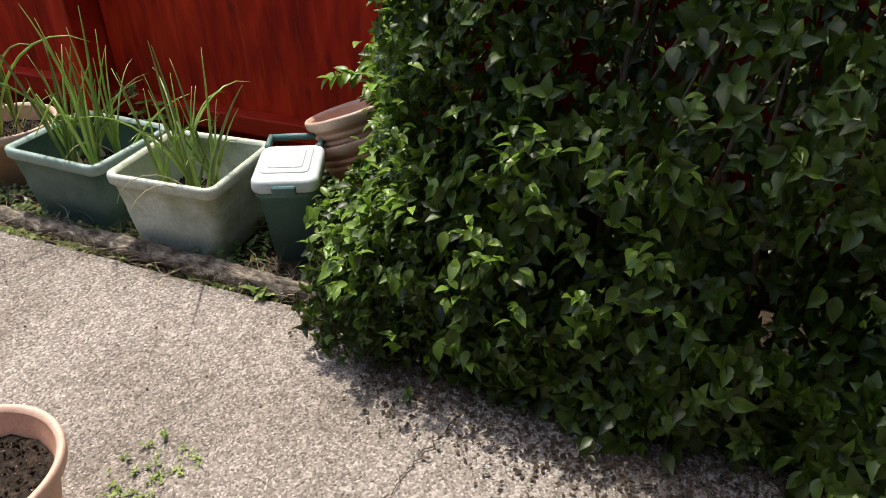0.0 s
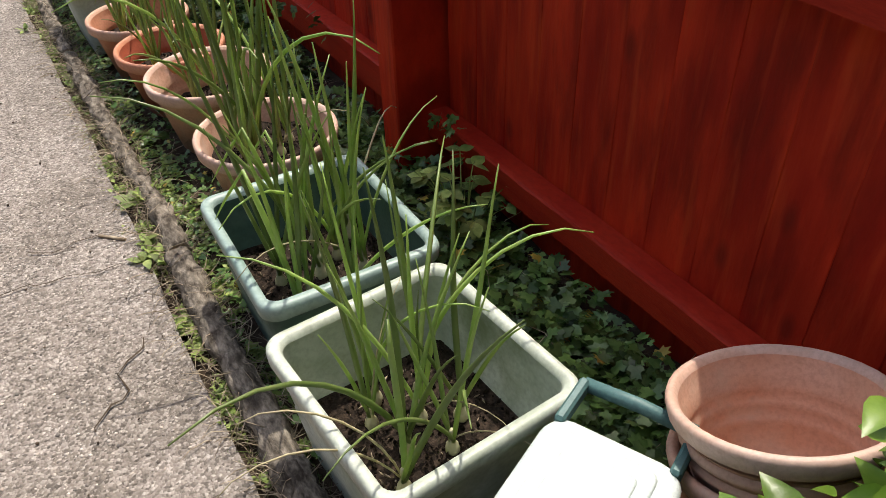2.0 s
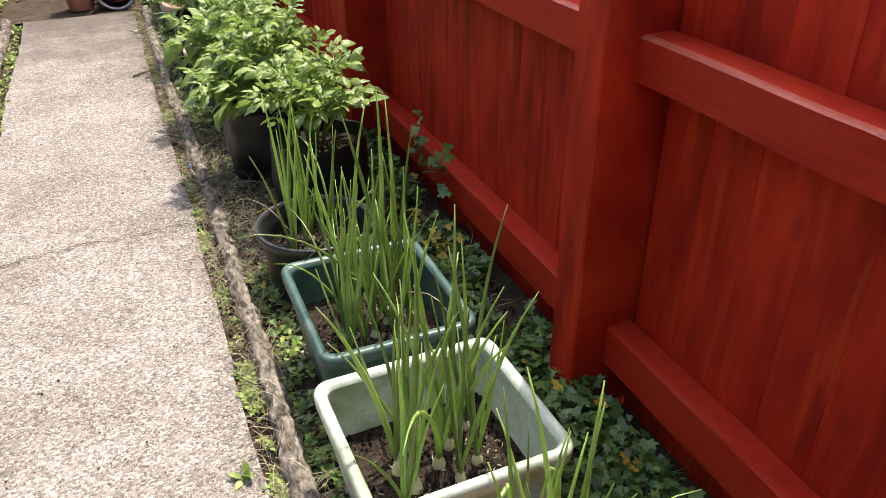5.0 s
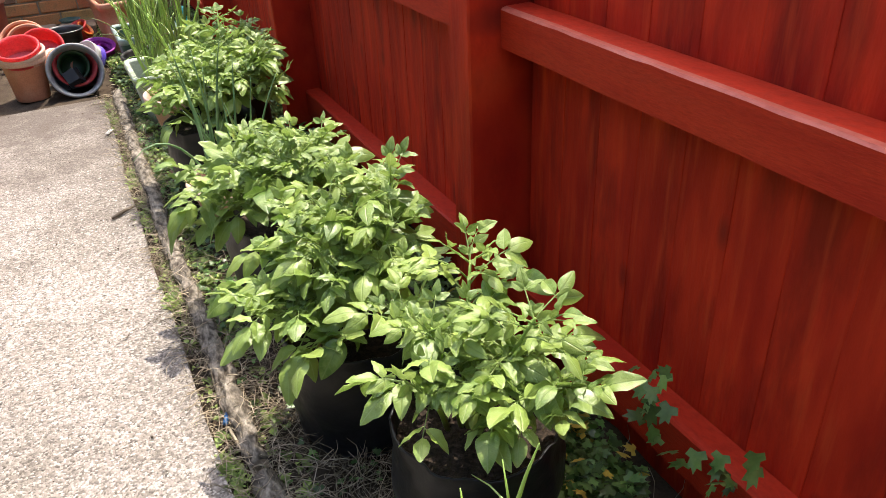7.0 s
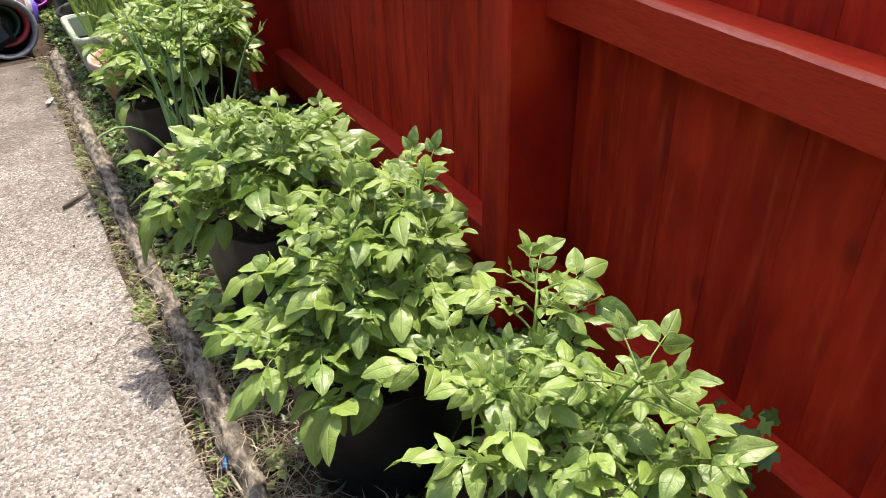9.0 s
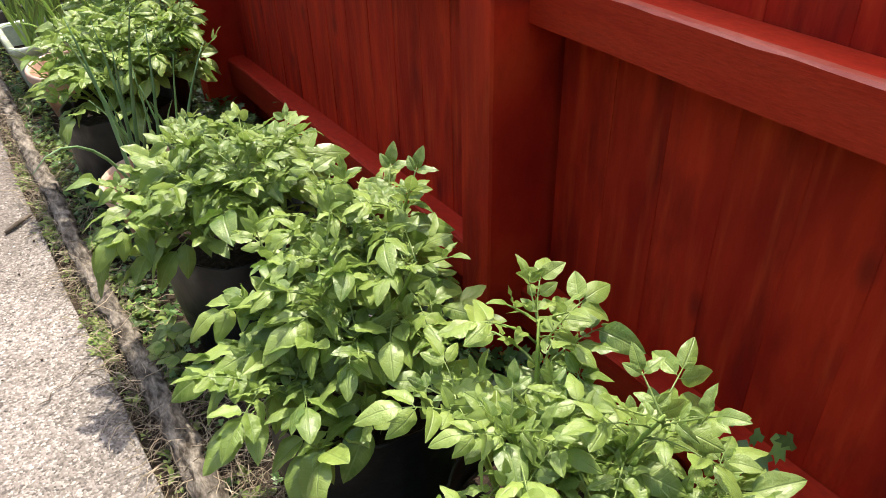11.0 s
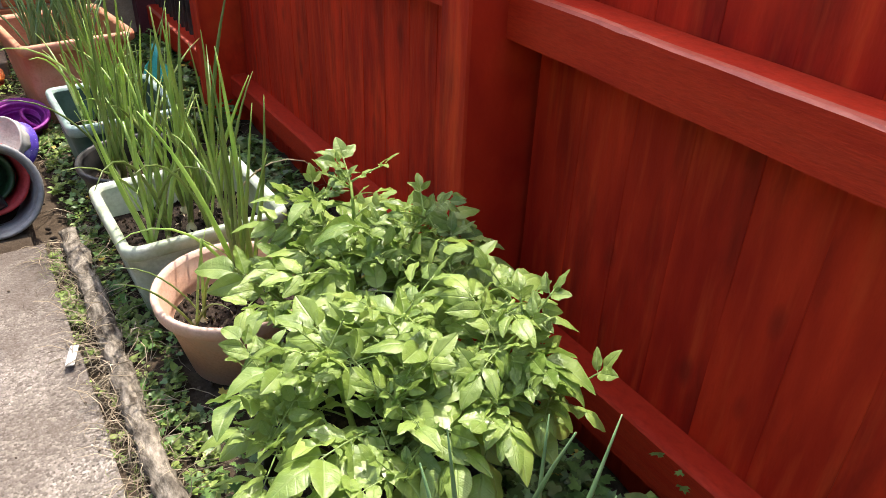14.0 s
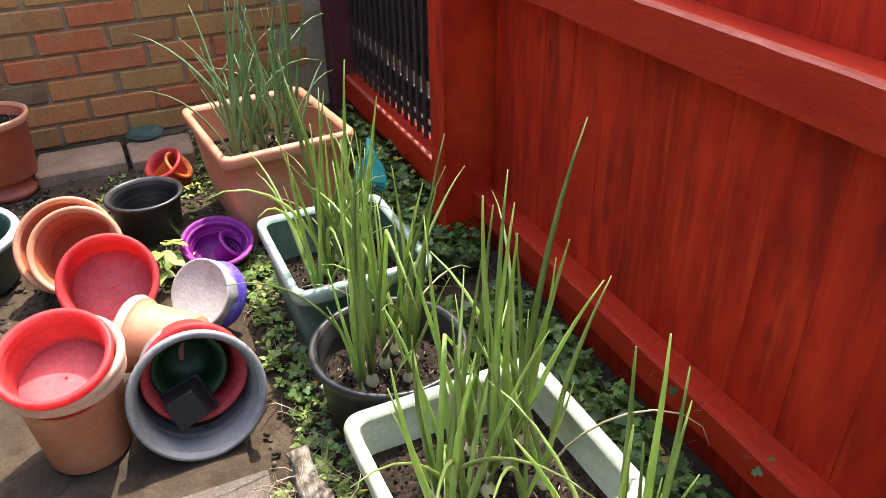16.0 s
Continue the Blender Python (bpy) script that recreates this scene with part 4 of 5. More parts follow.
onions_in(-0.58, 7.03, Z + 0.135, 0.10, 0.09, 7, 1.0, droop=0.25)
square_tub(-0.56, 7.46, Z, 0.195, 0.225, 0.275, "tub_green", "sage green square plastic tub with onions", 0.5, 1, rim_mat="tub_rim")
onions_in(-0.56, 7.46, Z + 0.135, 0.12, 0.14, 10, 0.95, droop=0.3)
square_tub(-0.59, 8.23, Z, 0.235, 0.275, 0.36, "terracotta", "large square terracotta plastic planter with onions", 0.62, 6, 0.76)
onions_in(-0.59, 8.25, Z + 0.22, 0.15, 0.18, 12, 1.05, True, droop=0.25)


# ---- potatoes ----
def leaflet(length, width, fold, droop, wave, tone, fine=True):
    """A pointed oval leaflet along +x, quilted between its side veins. Returns verts, faces and for each vertex its length, width and tone."""
    if fine:
        st, across = (0.0, 0.06, 0.15, 0.26, 0.38, 0.50, 0.62, 0.73, 0.83, 0.92, 1.0), (-1.0, -0.66, -0.33, 0.0, 0.33, 0.66, 1.0)
    else:
        st, across = (0.0, 0.15, 0.45, 0.75, 1.0), (-1.0, 0.0, 1.0)
    ph, twist = rnd(0, 6), rnd(-0.25, 0.25)
    v, f, blade = [], [], []
    for s in st:
        w = (math.sin(math.pi * s ** 0.80) ** 0.72 * (1.06 - 0.20 * s) if 0 < s < 1 else 0.0) + (0.05 if s == 0 else 0.0)
        for t in across:
            z = -droop * s * s + fold * abs(t) * w * 0.5 - 0.10 * t * t * w + twist * t * w * s * 0.5
            z += wave * math.sin(s * 15 + ph + 2.0 * t) * w * abs(t)
            if fine and 0 < abs(t) < 1:
                z += 0.026 * math.sin((s - 0.20 * abs(t)) * 38.0 + 1.57) * w
            v.append((s * length - 0.05 * length * abs(t) * (1 - s), t * w * width * 0.5 * length, z * length))
            blade.append((s, t * w, tone))
    n = len(across)
    for k in range(len(st) - 1):
        for i in range(n - 1):
            p = n * k + i
            f.append((p, p + n, p + n + 1, p + 1))
    return v, f, blade


def compound_leaf(length, pairs, seed, droop, young=False):
    """A potato leaf: a stalk with pairs of leaflets, tiny ones between them, and a large one at its tip."""
    random.seed(seed)
    verts, faces, blades = [], [], []

    def stem_at(q):
        return Vector((length * q, 0, length * (0.30 * q - droop * q * q)))

    def add(piece, m):
        k = len(verts)
        verts.extend(tuple(m @ Vector(p)) for p in piece[0])
        faces.extend(tuple(i + k for i in face) for face in piece[1])
        blades.extend(piece[2] if len(piece) > 2 else [(0.5, 0.0, 0.8)] * len(piece[0]))

    base_tone = random.random()

    def tone():
        return min(1.0, max(0.0, base_tone + rnd(-0.3, 0.3)))

    add(tube([stem_at(k / 5) for k in range(6)], [0.0028 - 0.0016 * k / 5 for k in range(6)], 4), Matrix.Identity(4))
    for k in range(pairs):
        q = 0.30 + 0.52 * k / max(1, pairs - 1)
        size = length * (0.28 + 0.16 * q)
        for sign in (1, -1):
            foot = stem_at(q + rnd(-0.04, 0.04))
            az = sign * rnd(42, 70)
            pitch = rnd(8, 58) if young else rnd(-28, 24)
            arm = spin(az, pitch, 0, 1, foot)
            tip = arm @ Vector((size * 0.16, 0, 0))
            add(tube([foot, tip], [0.0013, 0.001], 3), Matrix.Identity(4))
            add(leaflet(size * rnd(0.85, 1.15), rnd(0.54, 0.70), rnd(0.05, 0.5), rnd(0.05, 0.6), rnd(0.03, 0.075), tone()), spin(az, pitch + rnd(-12, 6), sign * rnd(-34, 26), 1, tip))
            if k < pairs - 1:
                add(leaflet(size * rnd(0.20, 0.30), 0.7, 0.2, 0.1, 0.0, tone(), False), spin(sign * rnd(60, 85), 8, 0, 1, stem_at(q + 0.13)))
    add(leaflet(length * rnd(0.44, 0.54), rnd(0.56, 0.70), rnd(0.05, 0.38), rnd(0.15, 0.55), rnd(0.02, 0.045), tone()), spin(rnd(-10, 10), rnd(0, 45) if young else rnd(-32, 0), rnd(-18, 18), 1, stem_at(0.97)))
    me = mesh_of("leaf", verts, faces, M["potato"])
    me.attributes.new("blade", "FLOAT_VECTOR", "POINT").data.foreach_set("vector", [x for t in blades for x in t])
    return me


COMPOUND = [compound_leaf(0.150, 3 if k % 3 else 2, 20 + k, rnd(0.25, 0.60)) for k in range(9)]
YOUNG = [compound_leaf(0.085, 2, 40 + k, 0.10, True) for k in range(5)]


def grow_bag(x, y, r, h, seed, turn=0):
    """A crumpled black polythene bag with a turned-down rim."""
    n = 64
    loops = []
    for q in (0, 0.03, 0.08, 0.14, 0.2, 0.27, 0.34, 0.41, 0.48, 0.55, 0.62, 0.69, 0.76, 0.82, 0.87, 0.92, 0.96, 0.985, 1.0):
        loop = []
        for i in range(n):
            a = 2 * math.pi * i / n
            bulge = 0.90 + 0.12 * math.sin(min(q, 0.85) * 2.6) - (0.05 if q == 0 else 0)
            w = noise.noise(Vector((math.cos(a) * 2.2, math.sin(a) * 2.2, q * 2.0 + seed))) * 0.055 + noise.noise(Vector((math.cos(a) * 6, math.sin(a) * 6, q * 7 + seed))) * 0.034 + noise.noise(Vector((math.cos(a) * 3, math.sin(a) * 3, q * 16 + seed))) * 0.018
            rr = r * (bulge + w)
            loop.append((rr * math.cos(a), rr * math.sin(a), h * q + (0.018 * noise.noise(Vector((math.cos(a) * 2, math.sin(a) * 2, seed + 4))) if q > 0.9 else 0)))
        loops.append(loop)
    loops.append([(p[0] * 0.965, p[1] * 0.965, p[2] - 0.004) for p in loops[-1]])
    loops.append([(p[0] * 0.95, p[1] * 0.95, p[2] - 0.08) for p in loops[-1]])
    ob = empty("grow_bag", "black polythene grow bag filled with compost", "grow bag", pose(x, y, Z, 0, 0, turn), "grow bags")
    part("bag", mesh_of("bag", *rings(loops, False, True), M["bag"]), ob)
    part("compost", mesh_of("compost", *soil_disc(r * 0.93, h - 0.05, seed=seed), M["compost"]), ob, "dark compost")
    return ob


def potato_plant(x, y, z, seed, tips, leaves=8, start=0.38, size=1.0, label="bushy bright green potato plant growing out of a black bag"):
    """Stalks that rise from the middle of the bag to the given tips, each with a spiral of leaves and a tuft of young ones."""
    random.seed(seed)
    ob = empty("potato_plant", label, "potato plant", pose(x, y, z), "potato plants")
    for tx, ty, tz in tips:
        tip = Vector((tx - x, ty - y, tz - z))
        base = Vector((tip.x * 0.25 + rnd(-0.02, 0.02), tip.y * 0.25 + rnd(-0.02, 0.02), 0))
        sag = 0.10 * Vector((tip.x, tip.y)).length + 0.01
        pts = [base.lerp(tip, q) + Vector((0, 0, sag * math.sin(3.14 * q))) for q in (0, 0.2, 0.4, 0.6, 0.8, 1.0)]
        part("stalk", mesh_of("stalk", *tube(pts, [0.0065, 0.006, 0.0055, 0.0048, 0.004, 0.0028], 6), M["stalk"]), ob, "thick juicy green stalk")
        az0 = math.degrees(math.atan2(tip.y, tip.x))
        length = (tip - base).length
        count = max(3, round(leaves * min(1.25, length / 0.30)))
        for k in range(count):
            q = start + (0.93 - start) * k / (count - 1)
            i = min(int(q * 5), 4)
            p = pts[i].lerp(pts[i + 1], q * 5 - i)
            grown = (1.10 - 0.55 * max(0.0, q - 0.45) / 0.5) * rnd(0.8, 1.15) * size
            part("leaf", COMPOUND[random.randrange(9)], ob, m=spin(az0 + 137.5 * k + rnd(-30, 30), rnd(-14, 22) + 26 * q, rnd(-24, 24), grown, p))
        for k in range(3):
            part("leaf", YOUNG[random.randrange(5)], ob, m=spin(az0 + 120 * k + rnd(-30, 30), rnd(10, 45), rnd(-20, 20), rnd(0.55, 1.05) * size, pts[-1] - Vector((0, 0, rnd(0.0, 0.02)))))
    return ob


BAGS = ((-0.435, 3.29, 0.180, 0.325, 3), (-0.535, 3.74, 0.185, 0.325, 4), (-0.52, 4.40, 0.190, 0.325, 5), (-0.555, 5.40, 0.19, 0.325, 6), (-0.41, 5.72, 0.170, 0.31, 7))
for x, y, r, h, s in BAGS:
    grow_bag(x, y, r, h, s, s * 50)
potato_plant(-0.45, 3.30, 0.28, 31, ((-0.38, 3.16, 0.60), (-0.37, 3.42, 0.58), (-0.35, 3.06, 0.49), (-0.42, 3.10, 0.47), (-0.58, 3.22, 0.48), (-0.52, 3.30, 0.54), (-0.44, 3.28, 0.54), (-0.48, 3.16, 0.49), (-0.53, 3.42, 0.50), (-0.36, 3.22, 0.47)), 8, 0.58)
potato_plant(-0.53, 3.74, 0.28, 32, ((-0.44, 3.66, 0.58), (-0.40, 3.76, 0.63), (-0.49, 3.90, 0.63), (-0.70, 3.68, 0.40), (-0.68, 3.80, 0.47), (-0.58, 3.64, 0.50), (-0.56, 3.76, 0.60), (-0.62, 3.90, 0.52), (-0.46, 3.58, 0.48), (-0.66, 3.58, 0.36), (-0.38, 3.86, 0.58), (-0.46, 3.84, 0.60), (-0.60, 3.72, 0.55), (-0.76, 3.72, 0.42)))
potato_plant(-0.51, 4.38, 0.28, 33, ((-0.42, 4.24, 0.58), (-0.48, 4.36, 0.57), (-0.70, 4.44, 0.44), (-0.62, 4.28, 0.52), (-0.54, 4.20, 0.54), (-0.58, 4.44, 0.52), (-0.46, 4.46, 0.46), (-0.70, 4.28, 0.42), (-0.40, 4.34, 0.47), (-0.50, 4.28, 0.56), (-0.46, 4.18, 0.50), (-0.60, 4.36, 0.56), (-0.77, 4.40, 0.46)))
potato_plant(-0.56, 5.38, 0.28, 34, ((-0.42, 5.22, 0.50), (-0.30, 5.36, 0.56), (-0.34, 5.28, 0.57), (-0.30, 5.22, 0.46), (-0.74, 5.40, 0.42), (-0.70, 5.30, 0.38), (-0.56, 5.30, 0.52), (-0.62, 5.42, 0.54), (-0.70, 5.52, 0.44), (-0.48, 5.42, 0.56), (-0.60, 5.22, 0.44), (-0.37, 5.30, 0.50)))
potato_plant(-0.42, 5.68, 0.28, 35, ((-0.38, 5.81, 0.60), (-0.32, 5.62, 0.61), (-0.27, 5.63, 0.53), (-0.43, 5.88, 0.54), (-0.38, 5.64, 0.55), (-0.30, 5.56, 0.50), (-0.48, 5.62, 0.54), (-0.56, 5.70, 0.46), (-0.48, 5.82, 0.46), (-0.34, 5.46, 0.52), (-0.60, 5.82, 0.40)))
potato_plant(-0.53, 4.87, 0.12, 36, ((-0.49, 4.83, 0.40), (-0.60, 4.85, 0.31), (-0.45, 4.88, 0.34)), 5, 0.55, 0.78, "small potato plant growing among onions in a terracotta pot")


# ---- food caddy and stacked pots by the hedge ----
def food_caddy():
    ob = empty("food_caddy", "grey-green kerbside food waste caddy with faded closed lid", "caddy", pose(-0.588, -1.356, Z, 0, 0, -65) @ Matrix.Diagonal((0.89, 0.96, 1.01, 1)))
    h = 0.315
    loops = [box_ring(0.080, 0.092, 0.03, 0.0, 6), box_ring(0.086, 0.098, 0.032, 0.01, 6), box_ring(0.108, 0.128, 0.036, h - 0.045, 6), box_ring(0.118, 0.140, 0.04, h - 0.04, 6), box_ring(0.120, 0.142, 0.04, h - 0.012, 6), box_ring(0.114, 0.136, 0.038, h - 0.01, 6)]
    part("body", mesh_of("body", *rings(loops, True, True), M["caddy"]), ob)
    lid = part("lid", mesh_of("lid", *rings([box_ring(0.124, 0.146, 0.042, h - 0.016, 6), box_ring(0.127, 0.149, 0.044, h - 0.010, 6), box_ring(0.126, 0.148, 0.044, h + 0.016, 6), box_ring(0.121, 0.143, 0.042, h + 0.025, 6), box_ring(0.112, 0.134, 0.038, h + 0.029, 6)], True, True), M["caddy_lid"]), ob, "sun-bleached pale grey-green lid")
    part("panel", mesh_of("panel", *rings([box_ring(0.092, 0.104, 0.02, h + 0.028, 5), box_ring(0.090, 0.102, 0.02, h + 0.0325, 5), box_ring(0.086, 0.098, 0.018, h + 0.034, 5)], True, True), M["caddy_lid"]), lid, m=pose(-0.004, 0.015, 0))
    part("panel", mesh_of("panel", *rings([box_ring(0.066, 0.074, 0.012, h + 0.0335, 5), box_ring(0.064, 0.072, 0.012, h + 0.037, 5), box_ring(0.060, 0.068, 0.01, h + 0.038, 5)], True, True), M["caddy_lid"]), lid, m=pose(-0.004, 0.016, 0))
    part("latch", from_bm("latch", block(-0.045, 0.045, -0.160, -0.142, h - 0.03, h + 0.012, 0.005), M["caddy"]), lid, "front catch")
    hz = h + 0.005
    for s in (-1, 1):
        part("handle_arm", from_bm("handle_arm", block(s * 0.105 - 0.010, s * 0.105 + 0.010, 0.13, 0.235, hz, hz + 0.03, 0.005), M["caddy"]), ob)
        me = mesh_of("bolt", *moved(lathe([(0.002, 0.014), (0.007, 0.013), (0.009, 0.008), (0.009, 0.0), (0.002, 0.0)], 12), pose(0, 0, 0, 0, 90 * s, 0)), M["bolt"])
        part("bolt", me, ob, "shiny pivot bolt", pose(s * 0.125, 0.03, h - 0.03))
    part("handle_bar", mesh_of("handle_bar", *tube([(-0.105, 0.232, hz + 0.015), (0.0, 0.236, hz + 0.016), (0.105, 0.232, hz + 0.015)], [0.013, 0.013, 0.013], 10), M["caddy"]), ob)
    return ob


food_caddy()
random.seed(41)
# terracotta pot on the yard at the start
round_pot(-1.93, -1.42, 0.0, 0.195, 0.25, "terracotta_pale", "round terracotta pot filled with dark compost on the concrete", True, 0.72)


# ---- hedge ----
def hedge_front(z):
    return -1.09 + 0.06 * z + min(0.50, max(0.0, z - 0.40) * 0.46)


def hedge_side(x, z):
    """The hedge's end towards the pots: a low skirt in front of them, a face behind them and a crown that leans back above."""
    skirt = -1.68 + 0.25 * z - max(0.0, x + 0.55) * 0.9 - max(0.0, -0.80 - x) * 0.7
    face = -1.72 + 0.55 * max(-0.4, min(0.22, x + 0.55))
    crown = -1.93 + min(0.65 * (x + 0.9), 0.10)
    if z < 0.30:
        return skirt
    if z < 0.46:
        return skirt + (min(face, -1.70) - skirt) * (z - 0.30) / 0.16
    if z < 0.74:
        return face
    return face + (crown - face) * min(1.0, (z - 0.74) / 0.2)


HEART = leaf_shape(1.0, 0.62, 0.34, 0.30, 0.14, 0.25)


def lilac_hedge():
    random.seed(77)
    ob = empty("hedge", "dense dark green lilac hedge with heart-shaped leaves beside the path", "hedge", pose(-0.5, -2.6, 0))
    inv = ob.matrix_world.inverted()
    ms, young = [], []

    def whorl(p, az, pitch, size, count, tilt, into=ms):
        """A shoot tip: leaves set round an axis that points out of the hedge."""
        axis = spin(az, pitch, 0, 1, p)
        turn = rnd(0, 360)
        for k in range(count):
            into.append(inv @ axis @ pose(0, 0, 0, turn + 360 * k / count + rnd(-14, 14)) @ pose(0, 0, 0, 0, tilt + rnd(-16, 16), 0) @ pose(0, 0, 0, rnd(-22, 22)) @ Matrix.Scale(size * rnd(0.7, 1.2), 4))

    for _ in range(19000):
        # above about 1.4 this is unseen height, added to block sky light
        z = rnd(-0.01, 2.5)
        if random.random() < 0.66:
            y = rnd(-4.0, -1.52)
            lump = 0.22 * noise.noise(Vector((y * 3.2, z * 3.2, 4))) + 0.10 * noise.noise(Vector((y * 8, z * 8, 9)))
            inside = random.random() < 0.42
            if not inside and noise.noise(Vector((y * 4.2, z * 4.2, 21))) < -0.10 and random.random() < 0.9:
                continue
            deep = rnd(0.22, 0.85) if inside else random.expovariate(1 / 0.10)
            x = hedge_front(z) + lump + deep
            az = 180 + rnd(-60, 60)
            lit_fresh = False
            if y > hedge_side(x, z) + 0.06 * noise.noise(Vector((x * 4, z * 4, 2))):
                continue
        else:
            x = rnd(-1.0, -0.1)
            if x < hedge_front(z) + 0.04:
                continue
            lump = 0.13 * noise.noise(Vector((x * 4, z * 4, 2))) + 0.06 * noise.noise(Vector((x * 9, z * 9, 3)))
            y = hedge_side(x, z) + lump * 0.6 - random.expovariate(1 / 0.12)
            az = 105 + rnd(-70, 70)
            inside = False
            # half the shoots on this end turn bright, which paints in its sunlight
            lit_fresh = random.random() < 0.50
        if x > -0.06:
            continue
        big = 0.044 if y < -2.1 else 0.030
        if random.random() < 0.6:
            whorl((x, y, z + 0.02), az, rnd(-5, 50) if y < -2.1 or x < hedge_front(z) + 0.10 else rnd(20, 72), big * rnd(0.8, 1.25), random.choice((4, 4, 5, 6)), rnd(48, 72), young if lit_fresh else ms)
        else:
            for _ in range(2):
                ms.append(inv @ spin(az + rnd(-20, 20), rnd(-65, 15), rnd(-40, 40), big * rnd(0.5, 1.6), (x + rnd(-0.03, 0.03), y + rnd(-0.03, 0.03), z + rnd(0, 0.04))))
    # the foot of the hedge, down to the ground along the path
    for _ in range(1500):
        y = rnd(-4.0, -1.66)
        z = rnd(-0.01, 0.30)
        whorl((hedge_front(z) + 0.10 * noise.noise(Vector((y * 4, z * 4, 15))) + random.expovariate(1 / 0.08), y, z), 180 + rnd(-60, 60), rnd(-20, 40), (0.044 if y < -2.1 else 0.030) * rnd(0.8, 1.2), 4, rnd(48, 72))
    # one long shoot that leans out over the stacked pots
    stem = [Vector((-0.52, -1.76, 0.64)), Vector((-0.575, -1.67, 0.665)), Vector((-0.625, -1.63, 0.68)), Vector((-0.665, -1.60, 0.675))]
    v, f = tube([tuple(inv @ q) for q in stem], [0.004, 0.003, 0.0025, 0.0015], 6)
    part("shoot_stem", mesh_of("shoot_stem", v, f, M["stalk"]), ob, "thin green stem of a young shoot")
    for q in (0.25, 0.4, 0.5, 0.62, 0.72, 0.82, 0.9, 1.0):
        k = min(int(q * 3), 2)
        at = stem[k].lerp(stem[k + 1], q * 3 - k)
        for side in (-1, 1):
            young.append(inv @ spin(127 + side * rnd(30, 75) if q < 1 else 127 + side * 18, rnd(-55, 30), rnd(-30, 30), rnd(0.042, 0.062) * (1.15 - 0.32 * q), tuple(at)))
    # sprays that stand out from the face
    for cx, cy, cz in ((-0.56, -1.70, 0.60), (-0.47, -1.63, 0.70), (-0.80, -1.60, 0.28), (-0.72, -1.60, 0.31), (-0.58, -1.60, 0.31), (-0.66, -1.58, 0.29), (-0.98, -2.50, 0.66), (-0.98, -2.40, 0.48), (-0.98, -2.27, 0.72), (-1.0, -2.04, 0.30), (-1.0, -2.16, 0.44), (-0.95, -2.32, 1.12),  (-1.02, -1.95, 0.16), (-0.60, -1.86, 1.02), (-0.66, -1.90, 1.08), (-0.68, -1.86, 1.04), (-0.70, -1.88, 0.98), (-0.62, -1.82, 0.90), (-0.56, -1.78, 0.80), (-0.88, -1.68, 0.24), (-0.80, -1.60, 0.18), (-0.72, -1.60, 0.12), (-0.92, -1.66, 0.16), (-0.95, -2.45, 0.72), (-1.06, -2.5, 0.35), (-1.05, -2.2, 0.40)):
        for k in range(11):
            (young if k % 2 else ms).append(inv @ spin(rnd(60, 250), rnd(-45, 25), rnd(-35, 35), rnd(0.032, 0.055), (cx + rnd(-0.05, 0.05), cy + rnd(-0.06, 0.03), cz + rnd(-0.05, 0.05))))
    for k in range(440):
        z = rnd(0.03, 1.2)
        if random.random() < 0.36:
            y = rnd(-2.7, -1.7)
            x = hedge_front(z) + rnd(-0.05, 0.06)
            # no bright leaves high on the front, so its shade stays painted dark
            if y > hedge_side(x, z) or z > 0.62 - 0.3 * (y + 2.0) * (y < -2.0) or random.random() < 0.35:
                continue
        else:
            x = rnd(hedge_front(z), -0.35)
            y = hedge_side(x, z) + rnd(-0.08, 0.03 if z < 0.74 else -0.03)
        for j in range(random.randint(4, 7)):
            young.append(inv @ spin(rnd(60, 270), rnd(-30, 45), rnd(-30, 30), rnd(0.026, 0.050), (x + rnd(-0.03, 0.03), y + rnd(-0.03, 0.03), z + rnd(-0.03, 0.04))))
    shoots = part("shoot_layer", scatter("shoot_layer", HEART, young, M["young"]), ob, "bright young leaves at the shoot tips, more of them to light the sunny end")
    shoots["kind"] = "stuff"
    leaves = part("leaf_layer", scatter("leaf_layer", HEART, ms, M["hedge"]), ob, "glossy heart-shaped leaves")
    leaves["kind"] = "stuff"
    for k in range(34):
        y = rnd(-3.6, -2.15) if k > 7 else rnd(-2.05, -1.85)
        x = rnd(-0.7, -0.25)
        z = rnd(0.7, 1.4)
        tip = (hedge_front(z) + rnd(0.1, 0.3), y + rnd(-0.3, 0.1), z)
        pts = [(x, y, -0.05), (x + rnd(-0.08, 0.05), y + rnd(-0.06, 0.06), z * 0.4), (x + (tip[0] - x) * 0.5, y + (tip[1] - y) * 0.5, z * 0.75), tip]
        v, f = tube(pts, [0.013, 0.010, 0.006, 0.003], 6)
        part("branch", mesh_of("branch", [tuple(inv @ Vector(p)) for p in v], f, M["twig"]), ob, "thin grey-brown branch")
    return ob


lilac_hedge()

# ---- clutter of empty pots at the far end ----
random.seed(51)


def lying_pot(center, axis, r, h, mat, label, base=0.68, rim=0.04, name="plant_pot"):
    """An empty pot whose rim is centred at a place and opens along an axis."""
    ax = Vector(axis).normalized()
    q = ax.to_track_quat("Z", "Y").to_matrix().to_4x4()
    m = Matrix.Translation(center) @ q @ Matrix.Translation((0, 0, -h))
    ob = empty(name, label, "plant pot", m, "empty pots")
    pot_parts(ob, mat, r, h, base, rim)
    if mat == "red" and r > 0.1:
        # the bottom's paler colour holds dust and painted sunlight
        part("bottom", mesh_of("bottom", *lathe([(0.004, 0.017), (r * base * 0.5, 0.0165), (r * base - 0.012, 0.015), (r * base - 0.009, 0.013)], 32), M["red_dusty_lit"]), ob, "dusty bottom, coloured paler as if sunlit")
    return ob


